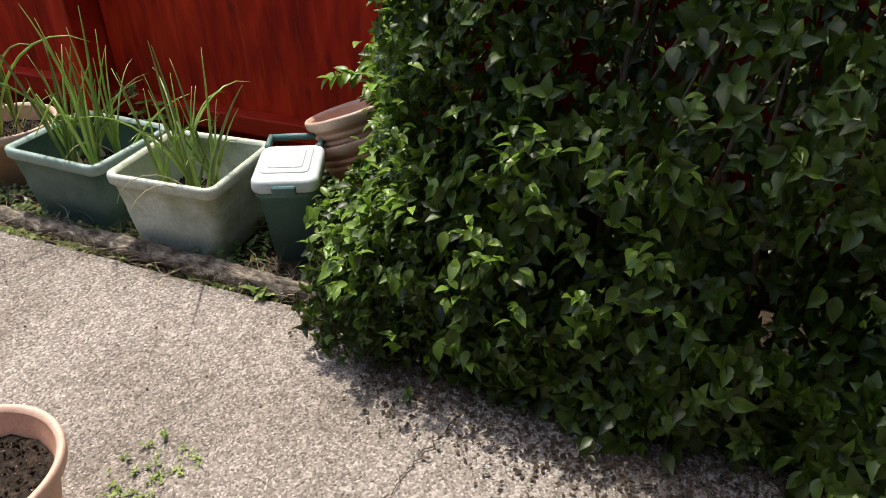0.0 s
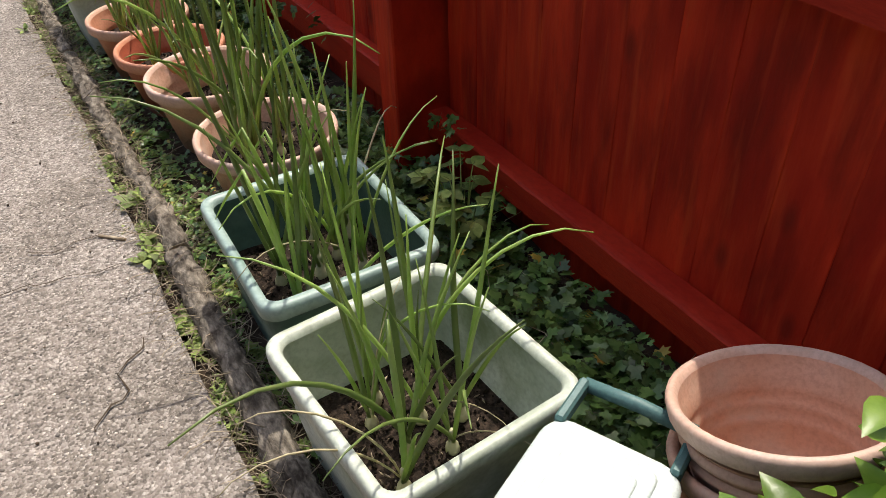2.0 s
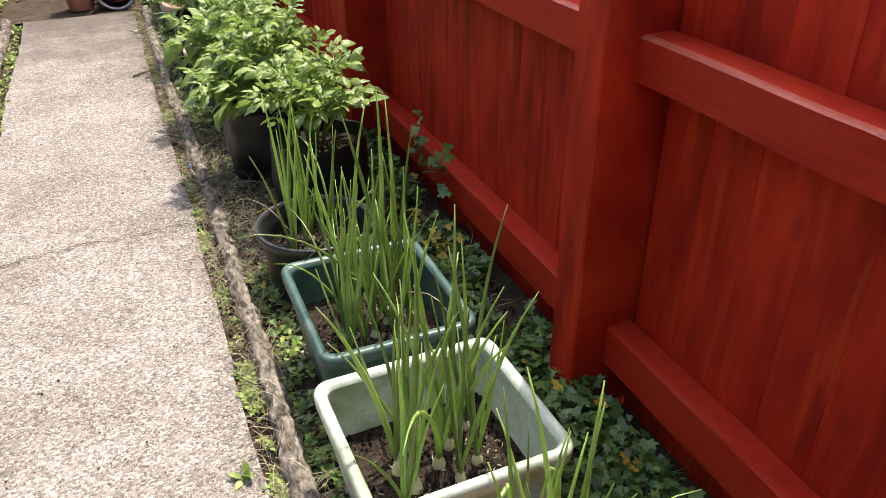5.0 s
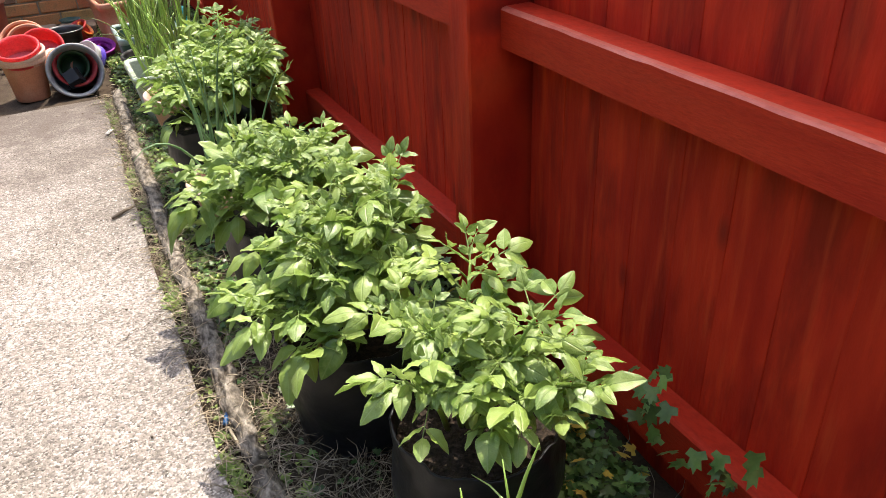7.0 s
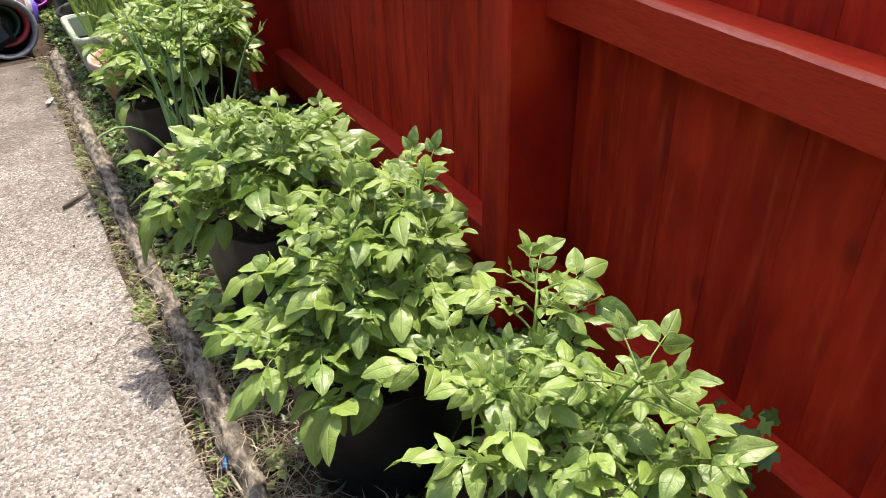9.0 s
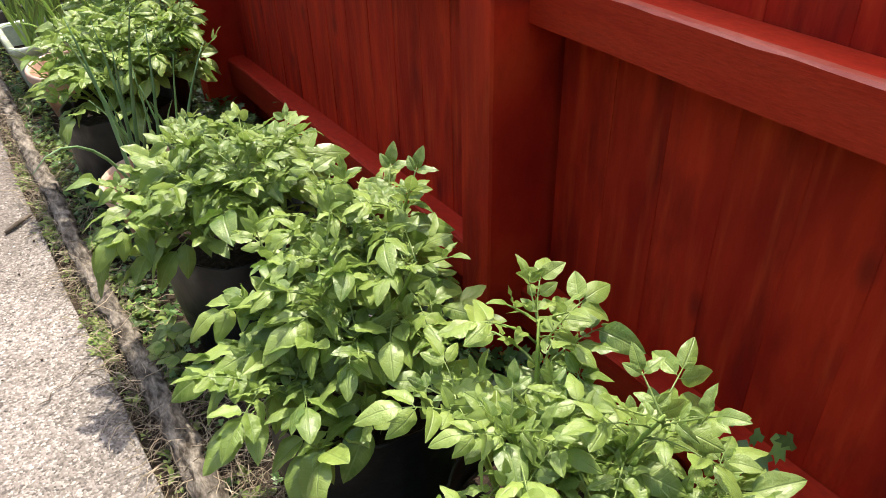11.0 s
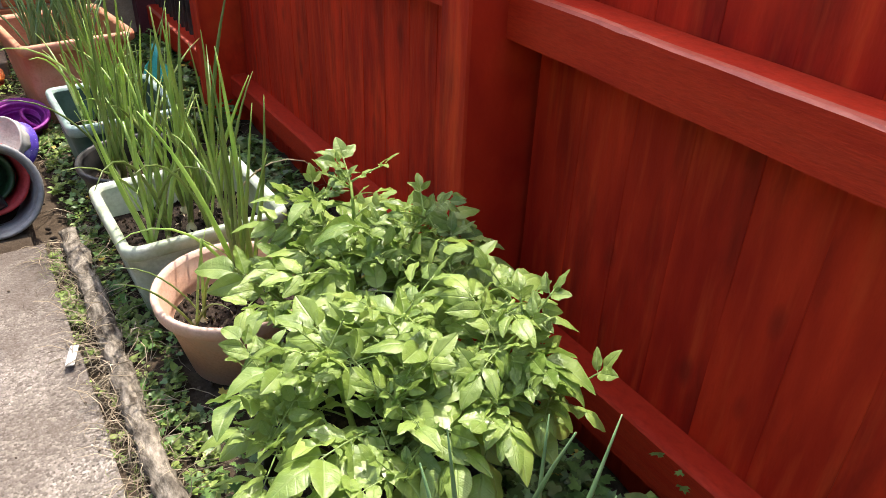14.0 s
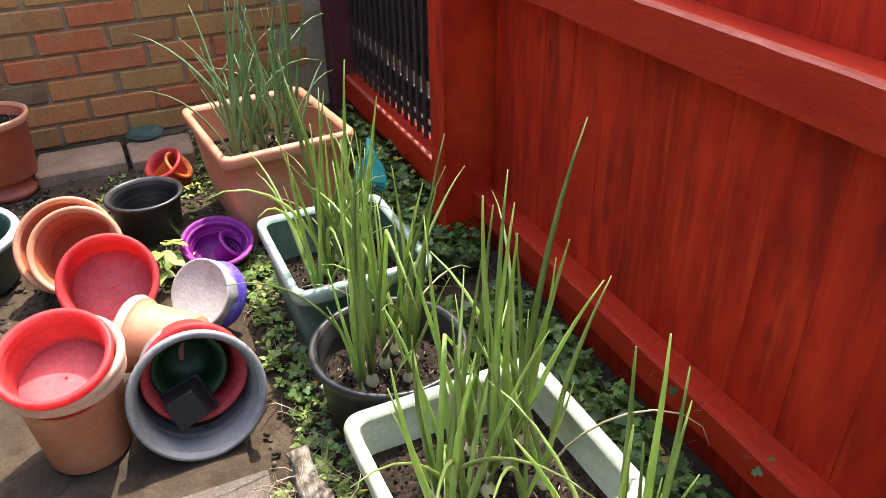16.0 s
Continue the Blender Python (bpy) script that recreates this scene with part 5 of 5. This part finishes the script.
for d, h, mat in ((0.098, 0.285, "terracotta"), (0.0, 0.22, "terracotta_pale")):
    ax = Vector((0.09, 0.35, 1.0)).normalized()
    pot = lying_pot(Vector((-0.245, -1.40, 0.392)) - Vector((0.04, 0.28, 1.0)).normalized() * d, ax, 0.168, h, mat, "ribbed terracotta plastic pot nested in a tilted stack of empty pots", 0.70)
    for drop in (0.066, 0.092):
        rr = 0.168 * (0.70 + 0.30 * (h - drop) / h) - 0.004
        part("rib", mesh_of("rib", *lathe([(rr - 0.004, h - drop - 0.010), (rr + 0.0025, h - drop - 0.003), (rr + 0.0025, h - drop + 0.003), (rr - 0.003, h - drop + 0.010)], 40), M[mat]), pot)
    if mat == "terracotta_pale":
        for drop in (0.055, 0.085, 0.120):
            rr = 0.168 * (0.70 + 0.30 * (h - drop) / h) - 0.009
            part("inner_rib", mesh_of("inner_rib", *lathe([(rr + 0.003, h - drop - 0.008), (rr - 0.0025, h - drop - 0.002), (rr - 0.0025, h - drop + 0.002), (rr + 0.004, h - drop + 0.007)], 40), M[mat]), pot)
round_pot(-1.285, 7.20, 0.0, 0.132, 0.255, "terracotta", "terracotta pot standing on the path holding other pots", False, base=0.70)
lying_pot((-1.285, 7.19, 0.285), (-0.02, -0.16, 1), 0.137, 0.22, "terracotta_pale", "pale terracotta pot nested in another", 0.70, 0.035)
lying_pot((-1.29, 7.16, 0.315), (-0.05, -0.36, 1), 0.124, 0.12, "red", "red plastic pot tilted in the top of a stack", 0.88, 0.025)
lying_pot((-1.025, 7.085, 0.150), (0.02, -1, 0.36), 0.157, 0.25, "grey", "grey plastic bucket lying on its side with pots in it", 0.78, 0.035)
lying_pot((-1.02, 7.16, 0.160), (0.04, -1, 0.36), 0.124, 0.17, "red", "red pot inside the lying grey bucket", 0.75, 0.02)
lying_pot((-1.03, 7.20, 0.150), (0.02, -1, 0.34), 0.092, 0.12, "green", "small dark green pot inside a red pot", 0.75, 0.015)
ob = empty("plant_pot", "small square black pot upside down inside the bucket", "plant pot", Matrix.Translation((-1.045, 7.165, 0.085)) @ Vector((-0.18, -1.0, 0.45)).to_track_quat("Z", "Y").to_matrix().to_4x4() @ pose(0, 0, 0, 0, 0, 24), "empty pots")
part("body", mesh_of("body", *rings([box_ring(0.046, 0.046, 0.006, 0.0, 4), box_ring(0.050, 0.050, 0.007, 0.004, 4), box_ring(0.050, 0.050, 0.007, 0.014, 4), box_ring(0.045, 0.045, 0.006, 0.018, 4), box_ring(0.036, 0.036, 0.006, 0.084, 4), box_ring(0.033, 0.033, 0.006, 0.087, 4)], True, True), M["bag"], False), ob)
lying_pot((-1.15, 7.47, 0.105), (-0.75, 0.55, 0.05), 0.105, 0.19, "terracotta", "terracotta pot lying on its side", 0.74, 0.03)
lying_pot((-1.18, 7.62, 0.195), (-0.03, -0.75, 0.72), 0.134, 0.13, "red", "faded red plastic pot leaning in the heap", 0.88, 0.025)
# red-brown instead of orange paints in the shade on this inner pot
lying_pot((-1.26, 7.86, 0.175), (-0.12, -0.8, 0.68), 0.138, 0.22, "terracotta_red", "empty terracotta pot leaning in the heap", 0.72, 0.035)
lying_pot((-1.285, 7.90, 0.180), (-0.14, -0.8, 0.66), 0.150, 0.23, "terracotta_red", "large red-brown pot around another pot", 0.72, 0.035)
round_pot(-1.04, 8.20, 0.0, 0.132, 0.16, "black", "empty black plastic pot standing on soil", False, base=0.78, rim=0.02)
lying_pot((-0.95, 8.60, 0.085), (-0.35, -0.25, 0.75), 0.080, 0.13, "red", "small red pot tipped over", 0.7, 0.015)
lying_pot((-0.885, 8.60, 0.065), (0.6, -0.3, 0.6), 0.066, 0.11, "orange", "small orange pot tipped over", 0.7, 0.015)
lying_pot((-0.855, 7.90, 0.085), (0.05, -0.30, 1), 0.118, 0.10, "purple", "purple net pot on the weeds", 0.62, 0.012)
lying_pot((-0.80, 7.90, 0.06), (0.5, -0.2, 0.6), 0.060, 0.07, "purple", "small purple net pot", 0.62, 0.012)


def round_tin():
    """A round tin with a printed side on its edge, leaning."""
    ax = Vector((-0.62, -0.52, 0.60)).normalized()
    m = Matrix.Translation((-0.955, 7.58, 0.105)) @ ax.to_track_quat("Z", "Y").to_matrix().to_4x4()
    ob = empty("round_tin", "round violet printed tin with a weathered lid", "tin", m)
    part("side", mesh_of("side", *lathe([(0.01, -0.085), (0.098, -0.085), (0.102, -0.080), (0.098, -0.074), (0.098, -0.004), (0.01, -0.004)], 40), M["violet"]), ob, "violet printed side")
    n = 72
    wave = [0.034 + 0.011 * math.sin(5 * 2 * math.pi * i / n) + 0.005 * math.sin(13 * 2 * math.pi * i / n) for i in range(n)]
    ring_at = [(math.cos(2 * math.pi * i / n), math.sin(2 * math.pi * i / n)) for i in range(n)]
    v = [(0.0986 * c, 0.0986 * d, -0.006) for c, d in ring_at] + [(0.0992 * c, 0.0992 * d, -0.012) for c, d in ring_at] + [(0.0992 * c, 0.0992 * d, -w) for (c, d), w in zip(ring_at, wave)] + [(0.0978 * c, 0.0978 * d, -w - 0.001) for (c, d), w in zip(ring_at, wave)]
    f = [(k * n + i, k * n + (i + 1) % n, (k + 1) * n + (i + 1) % n, (k + 1) * n + i) for k in range(3) for i in range(n)]
    part("band", mesh_of("band", v, f, M["tin"]), ob, "pale printed band with a wavy edge")
    star = mesh_of("star", *moved(lathe([(0.0003, 0.0008), (0.0016, 0.0005), (0.0018, 0.0)], 6), pose(0, 0, 0, 0, 90, 0)), M["label"])
    for k in range(30):
        part("star", star, ob, m=pose(0, 0, 0, 0, 0, 137.5 * k) @ pose(0.098, 0, -0.052 - 0.020 * ((k * 0.618) % 1.0)))
    part("lid", mesh_of("lid", *lathe([(0.098, -0.006), (0.101, -0.004), (0.101, 0.004), (0.097, 0.006), (0.092, 0.002), (0.004, 0.003)], 40), M["tin"]), ob, "weathered grey lid")
    return ob


round_tin()
ob = round_pot(-1.63, 8.12, 0.0, 0.20, 0.17, "tub_dark", "round dark green tub with a blue-grey rim", False, base=0.85, rim=0.02)
part("rim", mesh_of("rim", *lathe([(0.185, 0.150), (0.207, 0.150), (0.211, 0.165), (0.205, 0.178), (0.188, 0.176), (0.185, 0.150)], 40), M["caddy_lid"]), ob, "thick blue-grey rim")
ob = round_pot(-1.515, 8.78, 0.075, 0.150, 0.245, "terracotta_red", "terracotta pot with printed marks on a pedestal", True, 0.8, base=0.78, rim=0.03)
part("pedestal", mesh_of("pedestal", *lathe([(0.01, -0.075), (0.10, -0.075), (0.10, -0.055), (0.075, -0.045), (0.075, -0.012), (0.105, 0.0), (0.01, 0.0)], 32), M["terracotta_red"]), ob)
for k in range(3):
    part("print_bar", from_bm("print_bar", block(-0.006, 0.006, -0.137, -0.129, 0.10 + 0.028 * k, 0.118 + 0.028 * k, 0.001), M["label"]), ob, "pale worn print", pose(0, 0, 0, 0, 0, rnd(-6, 6)))
ob = empty("plant_saucer", "dark green plastic saucer by the wall", "saucer", pose(-0.98, 9.02, 0.043))
part("dish", mesh_of("dish", *lathe([(0.004, 0.0), (0.07, 0.0), (0.082, 0.016), (0.078, 0.016), (0.068, 0.005), (0.004, 0.005)], 28), M["tub_dark"]), ob)
ob = empty("dustpan", "teal plastic scoop standing behind a planter", "scoop", pose(-0.27, 8.08, Z, -28, 0, -25))
part("blade", mesh_of("blade", *rings([box_ring(0.062, 0.006, 0.005, 0.0, 4), box_ring(0.068, 0.007, 0.005, 0.09, 4), box_ring(0.05, 0.008, 0.006, 0.16, 4), box_ring(0.018, 0.009, 0.006, 0.20, 4), box_ring(0.014, 0.009, 0.006, 0.26, 4)], True, True), M["teal"]), ob)
for k, (x0, x1, y0, y1) in enumerate(((-1.42, -1.08, 8.78, 9.02), (-1.06, -0.80, 8.76, 8.98))):
    v, f = rings([[(x * (1 + 0.0) + 0.008 * math.sin(9 * x + 5 * y), y, z) for x, y, _ in [(px + (x0 + x1) / 2, py + (y0 + y1) / 2, 0) for px, py, _ in box_ring((x1 - x0) / 2 - e, (y1 - y0) / 2 - e, 0.02, 0, 5)]] for z, e in ((-0.04, 0), (0.035, 0), (0.042, 0.006))], True, True)
    tagged(new("paving_slab", mesh_of("paving_slab", v, f, M["slab"], False)), "worn stone slab laid at the foot of the wall", "slab", "slabs")

# ---- ground cover ----
IVY = ([(0, 0, 0), (-0.12, 0.34, 0.03), (0.22, 0.52, 0.0), (0.34, 0.26, 0.06), (0.78, 0.36, -0.02), (0.72, 0.14, 0.04), (1.05, 0, -0.08), (0.72, -0.14, 0.04), (0.78, -0.36, -0.02), (0.34, -0.26, 0.06), (0.22, -0.52, 0.0), (-0.12, -0.34, 0.03), (0.4, 0, 0.0)],
       [(0, 1, 2, 3), (0, 3, 12), (3, 4, 5, 12), (5, 6, 12), (6, 7, 12), (12, 7, 8, 9), (0, 12, 9), (0, 9, 10, 11)])
OVAL = leaf_shape(1.0, 0.6, 0.1, 0.2, 0.05, 0.1)
TAKEN = [(-0.625, -0.965, 0.20), (-0.60, -0.455, 0.21), (-0.51, 0.12, 0.16), (-0.535, 0.60, 0.16), (-0.565, 0.94, 0.16), (-0.59, 1.315, 0.16), (-0.582, 1.755, 0.20), (-0.555, 2.265, 0.20), (-0.58, 2.80, 0.17), (-0.445, 3.23, 0.19), (-0.535, 3.74, 0.19),
         (-0.52, 4.40, 0.20), (-0.555, 4.96, 0.15), (-0.555, 5.40, 0.19), (-0.46, 5.76, 0.18), (-0.555, 6.15, 0.16), (-0.54, 6.585, 0.21), (-0.58, 7.03, 0.17), (-0.56, 7.46, 0.20), (-0.59, 8.23, 0.23), (-0.575, -1.375, 0.13), (-0.185, -1.41, 0.17)]


def free(x, y, gap=0.0):
    return all((x - a) ** 2 + (y - b) ** 2 > (r + gap) ** 2 for a, b, r in TAKEN)


def yellow_here(y):
    return 2.6 < y < 3.4 and random.random() < 0.03


def ivy_bed():
    random.seed(61)
    ms, yellow = [], []
    tries = 0
    while len(ms) < 30000 and tries < 140000:
        tries += 1
        y = rnd(-1.3, 8.9)
        x = -0.06 - abs(random.gauss(0, 0.20)) if random.random() < 0.48 else rnd(-0.84, -0.1)
        if x < -0.82 or not free(x, y):
            continue
        if noise.noise(Vector((x * 5, y * 2.5, 7))) < (-0.35 if x > -0.4 else -0.55):
            continue
        if 2.9 < y < 4.2 and x < -0.45 and random.random() < 0.75:
            continue
        z = -0.03 + random.random() ** 1.5 * (0.10 if x > -0.4 else 0.06)
        m = spin(rnd(0, 360), rnd(-35, 40), rnd(-35, 35), rnd(0.018, 0.042) * (1.0 if x > -0.5 else 0.6), (x, y, z))
        if yellow_here(y):
            yellow.append(Matrix.Translation((0, 0, 0.05)) @ m)
            continue
        (yellow if random.random() < (0.05 if 2.7 < y < 3.5 else 0.018) else ms).append(m)
    for cy, cz, count in ((-0.15, 0.24, 14), (2.93, 0.25, 11), (3.13, 0.28, 12), (1.05, 0.22, 9), (0.75, 0.22, 6), (6.55, 0.19, 5), (5.05, 0.20, 6), (6.3, 0.20, 4), (3.1, 0.2, 6)):
        for k in range(count):
            ms.append(spin(rnd(120, 240), rnd(-70, 30), rnd(-40, 40), rnd(0.026, 0.048) * (0.6 if cy > 5 else 1.0), (-0.055 - rnd(0, 0.03), cy + random.gauss(0, 0.05), cz + random.gauss(0, 0.045 if cy < 5 else 0.02))))
    tagged(new("ivy", scatter("ivy", IVY, ms, M["ivy"])), "dark green ivy creeping along the foot of the fence", "ivy", kind="stuff")
    tagged(new("fallen_leaves", scatter("fallen_leaves", IVY, yellow, M["yellow"])), "yellowed ivy leaves scattered in the bed", "leaves", kind="stuff")


ivy_bed()


def weed_strip():
    random.seed(62)
    ms = []

    def rosette(x, y, z, s, leaves):
        for k in range(leaves):
            ms.append(spin(360 * k / leaves + rnd(-30, 30), rnd(0, 55), rnd(-20, 20), s * rnd(0.6, 1.2), (x + rnd(-0.008, 0.008), y + rnd(-0.008, 0.008), z + rnd(0, 0.012))))
    for _ in range(2100):
        y = rnd(-1.6, 6.9)
        lush = noise.noise(Vector((0, y * 4.5, 3)))
        if lush < 0.05 and random.random() < 0.90:
            continue
        rosette(-0.907 + random.gauss(0, 0.013), y, -0.014, rnd(0.009, 0.022) * (1.3 if lush > 0.3 else 1.0), random.randint(6, 10))
    for _ in range(900):
        y = rnd(-0.9, 8.0)
        x = rnd(-0.83, -0.73)
        if free(x, y, -0.03) and not (2.9 < y < 4.2 and random.random() < 0.7):
            rosette(x, y, -0.02, rnd(0.012, 0.032), random.randint(5, 9))
    for _ in range(420):
        rosette(-1.715 + random.gauss(0, 0.03), rnd(-0.6, 6.9), -0.02, rnd(0.018, 0.04), random.randint(4, 7))
    for _ in range(5200):
        rosette(-1.86 - abs(random.gauss(0, 0.45)) if random.random() < 0.6 else rnd(-4.4, -1.9), rnd(-0.6, 9.0), 0.0, rnd(0.025, 0.06), random.randint(4, 7))
    for cx, cy, n in ((-0.90, -1.40, 3), (-0.895, 0.30, 2), (-0.90, 0.05, 4), (-0.92, -0.02, 3), (-0.97, 2.02, 1), (-0.80, 4.6, 3), (-0.80, 5.0, 3), (-0.80, 6.9, 3)):
        for k in range(n):
            rosette(cx + rnd(-0.03, 0.03), cy + rnd(-0.04, 0.04), 0.0, rnd(0.03, 0.05), 7)
    for _ in range(70):
        rosette(-1.72 + random.gauss(0, 0.10), -1.62 + random.gauss(0, 0.06), 0.0, rnd(0.006, 0.018), random.randint(5, 8))
    for _ in range(200):
        rosette(rnd(-1.2, -0.7), rnd(7.6, 9.1), -0.01, rnd(0.010, 0.026), 5)
    tagged(new("weeds", scatter("weeds", OVAL, ms, M["weed"])), "small light green weeds growing along the path edges", "weeds", kind="stuff")


weed_strip()


def bramble_seedling(x, y, z, count, spread, size, seed, high=0.16):
    """A low leafy weed with leaves in threes."""
    random.seed(seed)
    ob = empty("leafy_weed", "bright green leafy weed growing by the fence", "weed", pose(x, y, z))
    for k in range(count):
        a = rnd(0, 360)
        d = spread * math.sqrt(random.random())
        px, py, pz = d * math.cos(radians(a)), d * math.sin(radians(a)), rnd(0.04, high)
        pieces = [moved(leaf_shape(size * rnd(0.8, 1.2), 0.75, 0.08, 0.2, 0.05, 0.2), spin(a + t, rnd(-15, 20), rnd(-20, 20), 1, (px, py, pz))) for t in (-70, 0, 70)]
        pieces.append(tube([(px * 0.2, py * 0.2, 0), (px * 0.7, py * 0.7, pz * 0.8), (px, py, pz)], [0.002, 0.0018, 0.0014], 4))
        part("leaf", mesh_of("leaf", *merge(*pieces), M["weed"]), ob)
    return ob


bramble_seedling(-0.15, -0.36, -0.03, 36, 0.13, 0.044, 5, 0.24)
bramble_seedling(-0.17, 5.05, -0.03, 16, 0.13, 0.05, 6)
bramble_seedling(-0.76, 4.35, -0.03, 8, 0.06, 0.045, 7)
bramble_seedling(-0.14, 7.75, -0.03, 9, 0.08, 0.04, 8)
bramble_seedling(-1.02, 7.88, -0.01, 10, 0.07, 0.05, 9)
BLADE = tube([(0, 0, 0), (0.3, 0.03, 0.14), (0.65, -0.02, 0.16), (1, 0.05, 0.02)], [0.010, 0.012, 0.010, 0.004], 3)


def dry_grass():
    random.seed(63)
    ms = []
    for _ in range(12500):
        u = random.random()
        if u < 0.22:
            x, y = rnd(-0.84, -0.45), rnd(2.85, 4.25)
        elif u < 0.72:
            x, y = -0.868 + random.gauss(0, 0.036), rnd(-1.7, 6.9)
        else:
            x, y = rnd(-0.84, -0.05), rnd(-1.4, 8.8)
        if not free(x, y, -0.02) or x < -0.955:
            continue
        ms.append(spin(rnd(0, 360), rnd(-10, 35), rnd(0, 360) * 0.2, rnd(0.03, 0.12), (x, y, rnd(-0.03, 0.012))))
    tagged(new("dry_grass", scatter("dry_grass", BLADE, ms, M["dead"])), "tangled dry straw-coloured grass between the pots", "dry grass", kind="stuff")
    ms = []
    for _ in range(3600):
        x, y = -0.885 + random.gauss(0, 0.035), rnd(-1.6, 6.9)
        if x > -0.955 and noise.noise(Vector((x * 3, y * 3.5, 12))) > -0.1:
            ms.append(spin(rnd(0, 360), rnd(30, 80), rnd(0, 360), rnd(0.02, 0.055), (x, y, -0.015)))
    tagged(new("grass_tufts", scatter("grass_tufts", BLADE, ms, M["weed"])), "short green grass blades along the path edge", "grass", kind="stuff")
    ms = []
    for _ in range(520):
        y = rnd(-2.8, 6.9)
        x = PATH_R - abs(random.gauss(0, 0.05)) if random.random() < 0.6 else PATH_L + abs(random.gauss(0, 0.07))
        if y < -1.5:
            x = -1.08 - abs(random.gauss(0, 0.18))
        ms.append(spin(rnd(0, 360), 0, rnd(0, 40), rnd(0.015, 0.05), (x, y, 0.003)))
    tagged(new("twig_litter", scatter("twig_litter", BLADE, ms, M["debris"])), "small dry twigs and litter on the path edge", "litter", kind="stuff")


dry_grass()


def leaf_litter():
    random.seed(66)
    ms = []
    for _ in range(6500):
        y = rnd(-3.6, -1.6)
        x = -1.04 - abs(random.gauss(0, 0.06 + 0.13 * max(0.0, -1.7 - y))) + rnd(0, 0.12) + (0.12 if y > -1.9 else 0)
        ms.append(spin(rnd(0, 360), rnd(-15, 20), rnd(-30, 30), rnd(0.006, 0.019), (x, y, 0.005 + rnd(0, 0.005))))
    tagged(new("leaf_litter", scatter("leaf_litter", OVAL, ms, M["debris"])), "dark brown dead leaves at the foot of the hedge", "leaf litter", kind="stuff")


leaf_litter()
random.seed(64)
lumps = []
for _ in range(3800):
    x, y = rnd(-0.92, -0.02), rnd(-1.6, 8.9)
    s = rnd(0.003, 0.012)
    lumps.append(Matrix.Translation((x, y, -0.022)) @ Euler((rnd(0, 3), rnd(0, 3), rnd(0, 3))).to_matrix().to_4x4() @ Matrix.Diagonal((s, s * 0.8, s * 0.6, 1)))
for _ in range(1500):
    x, y = rnd(-2.0, -0.95), rnd(7.7, 9.1)
    s = rnd(0.004, 0.016)
    lumps.append(Matrix.Translation((x, y, -0.006)) @ Euler((rnd(0, 3), rnd(0, 3), rnd(0, 3))).to_matrix().to_4x4() @ Matrix.Diagonal((s, s * 0.8, s * 0.6, 1)))
tagged(new("soil_crumbs", scatter("soil_crumbs", PEB, lumps, M["debris"])), "loose crumbs and clods of dark soil", "soil", kind="stuff")
tagged(new("stick", mesh_of("stick", *tube([(-1.03, 5.27, 0.009), (-0.985, 5.30, 0.013), (-0.94, 5.335, 0.010)], [0.006, 0.008, 0.005], 6), M["twig"])), "short dry stick lying on the path edge", "stick")
tagged(new("stick", mesh_of("stick", *tube([(-0.96, 0.13, 0.006), (-1.02, 0.19, 0.006)], [0.005, 0.005], 5), M["dead"])), "pale snapped stalk lying on the path", "stick")
tagged(new("stick", mesh_of("stick", *tube([(-0.88, 3.84, 0.004), (-0.865, 3.70, 0.012), (-0.86, 3.60, 0.008)], [0.004, 0.004, 0.003], 5), M["dead"])), "pale dry stalk beside the log", "stick")
tagged(new("stick", mesh_of("stick", *tube([(-1.93, 5.0, -0.02), (-2.05, 5.3, 0.6)], [0.012, 0.010], 6), M["twig"])), "wooden stake leaning in the border", "stake")
tagged(new("plastic_cap", mesh_of("plastic_cap", *tube([(-0.885, 3.85, 0.008), (-0.865, 3.90, 0.014)], [0.007, 0.007], 8), M["blue"])), "small blue plastic bit among the weeds", "litter")
tagged(new("plant_label", mesh_of("plant_label", *rings([box_ring(0.05, 0.011, 0.004, 0.004, 4), box_ring(0.05, 0.011, 0.004, 0.007, 4)], True, True), M["label"])), "white plastic plant label lying by the log", "label").matrix_world = pose(-0.945, 6.32, 0.004, 0, 8, 75)

# ---- bricks ----
random.seed(71)
LEN, CRS = 0.285, 0.100


def brick_mesh(w, h):
    return from_bm("brick", block(-w / 2, w / 2, -0.012, 0.05, -h / 2, h / 2, 0.006), M["brick"])


FULL = [brick_mesh(LEN - 0.010 - 0.003 * k, CRS - 0.010 - 0.002 * k) for k in range(3)]
for row in range(18):
    z = -0.01 + CRS * (row + 0.5)
    x = -0.18 - LEN / 2 - (LEN / 2 if row % 2 else 0)
    while x > -3.3:
        part("brick", FULL[random.randrange(3)], wall, m=pose(x + rnd(-0.003, 0.003), WALL_Y - 0.002 + rnd(-0.002, 0.002), z, 0, rnd(-0.4, 0.4), 0))
        x -= LEN
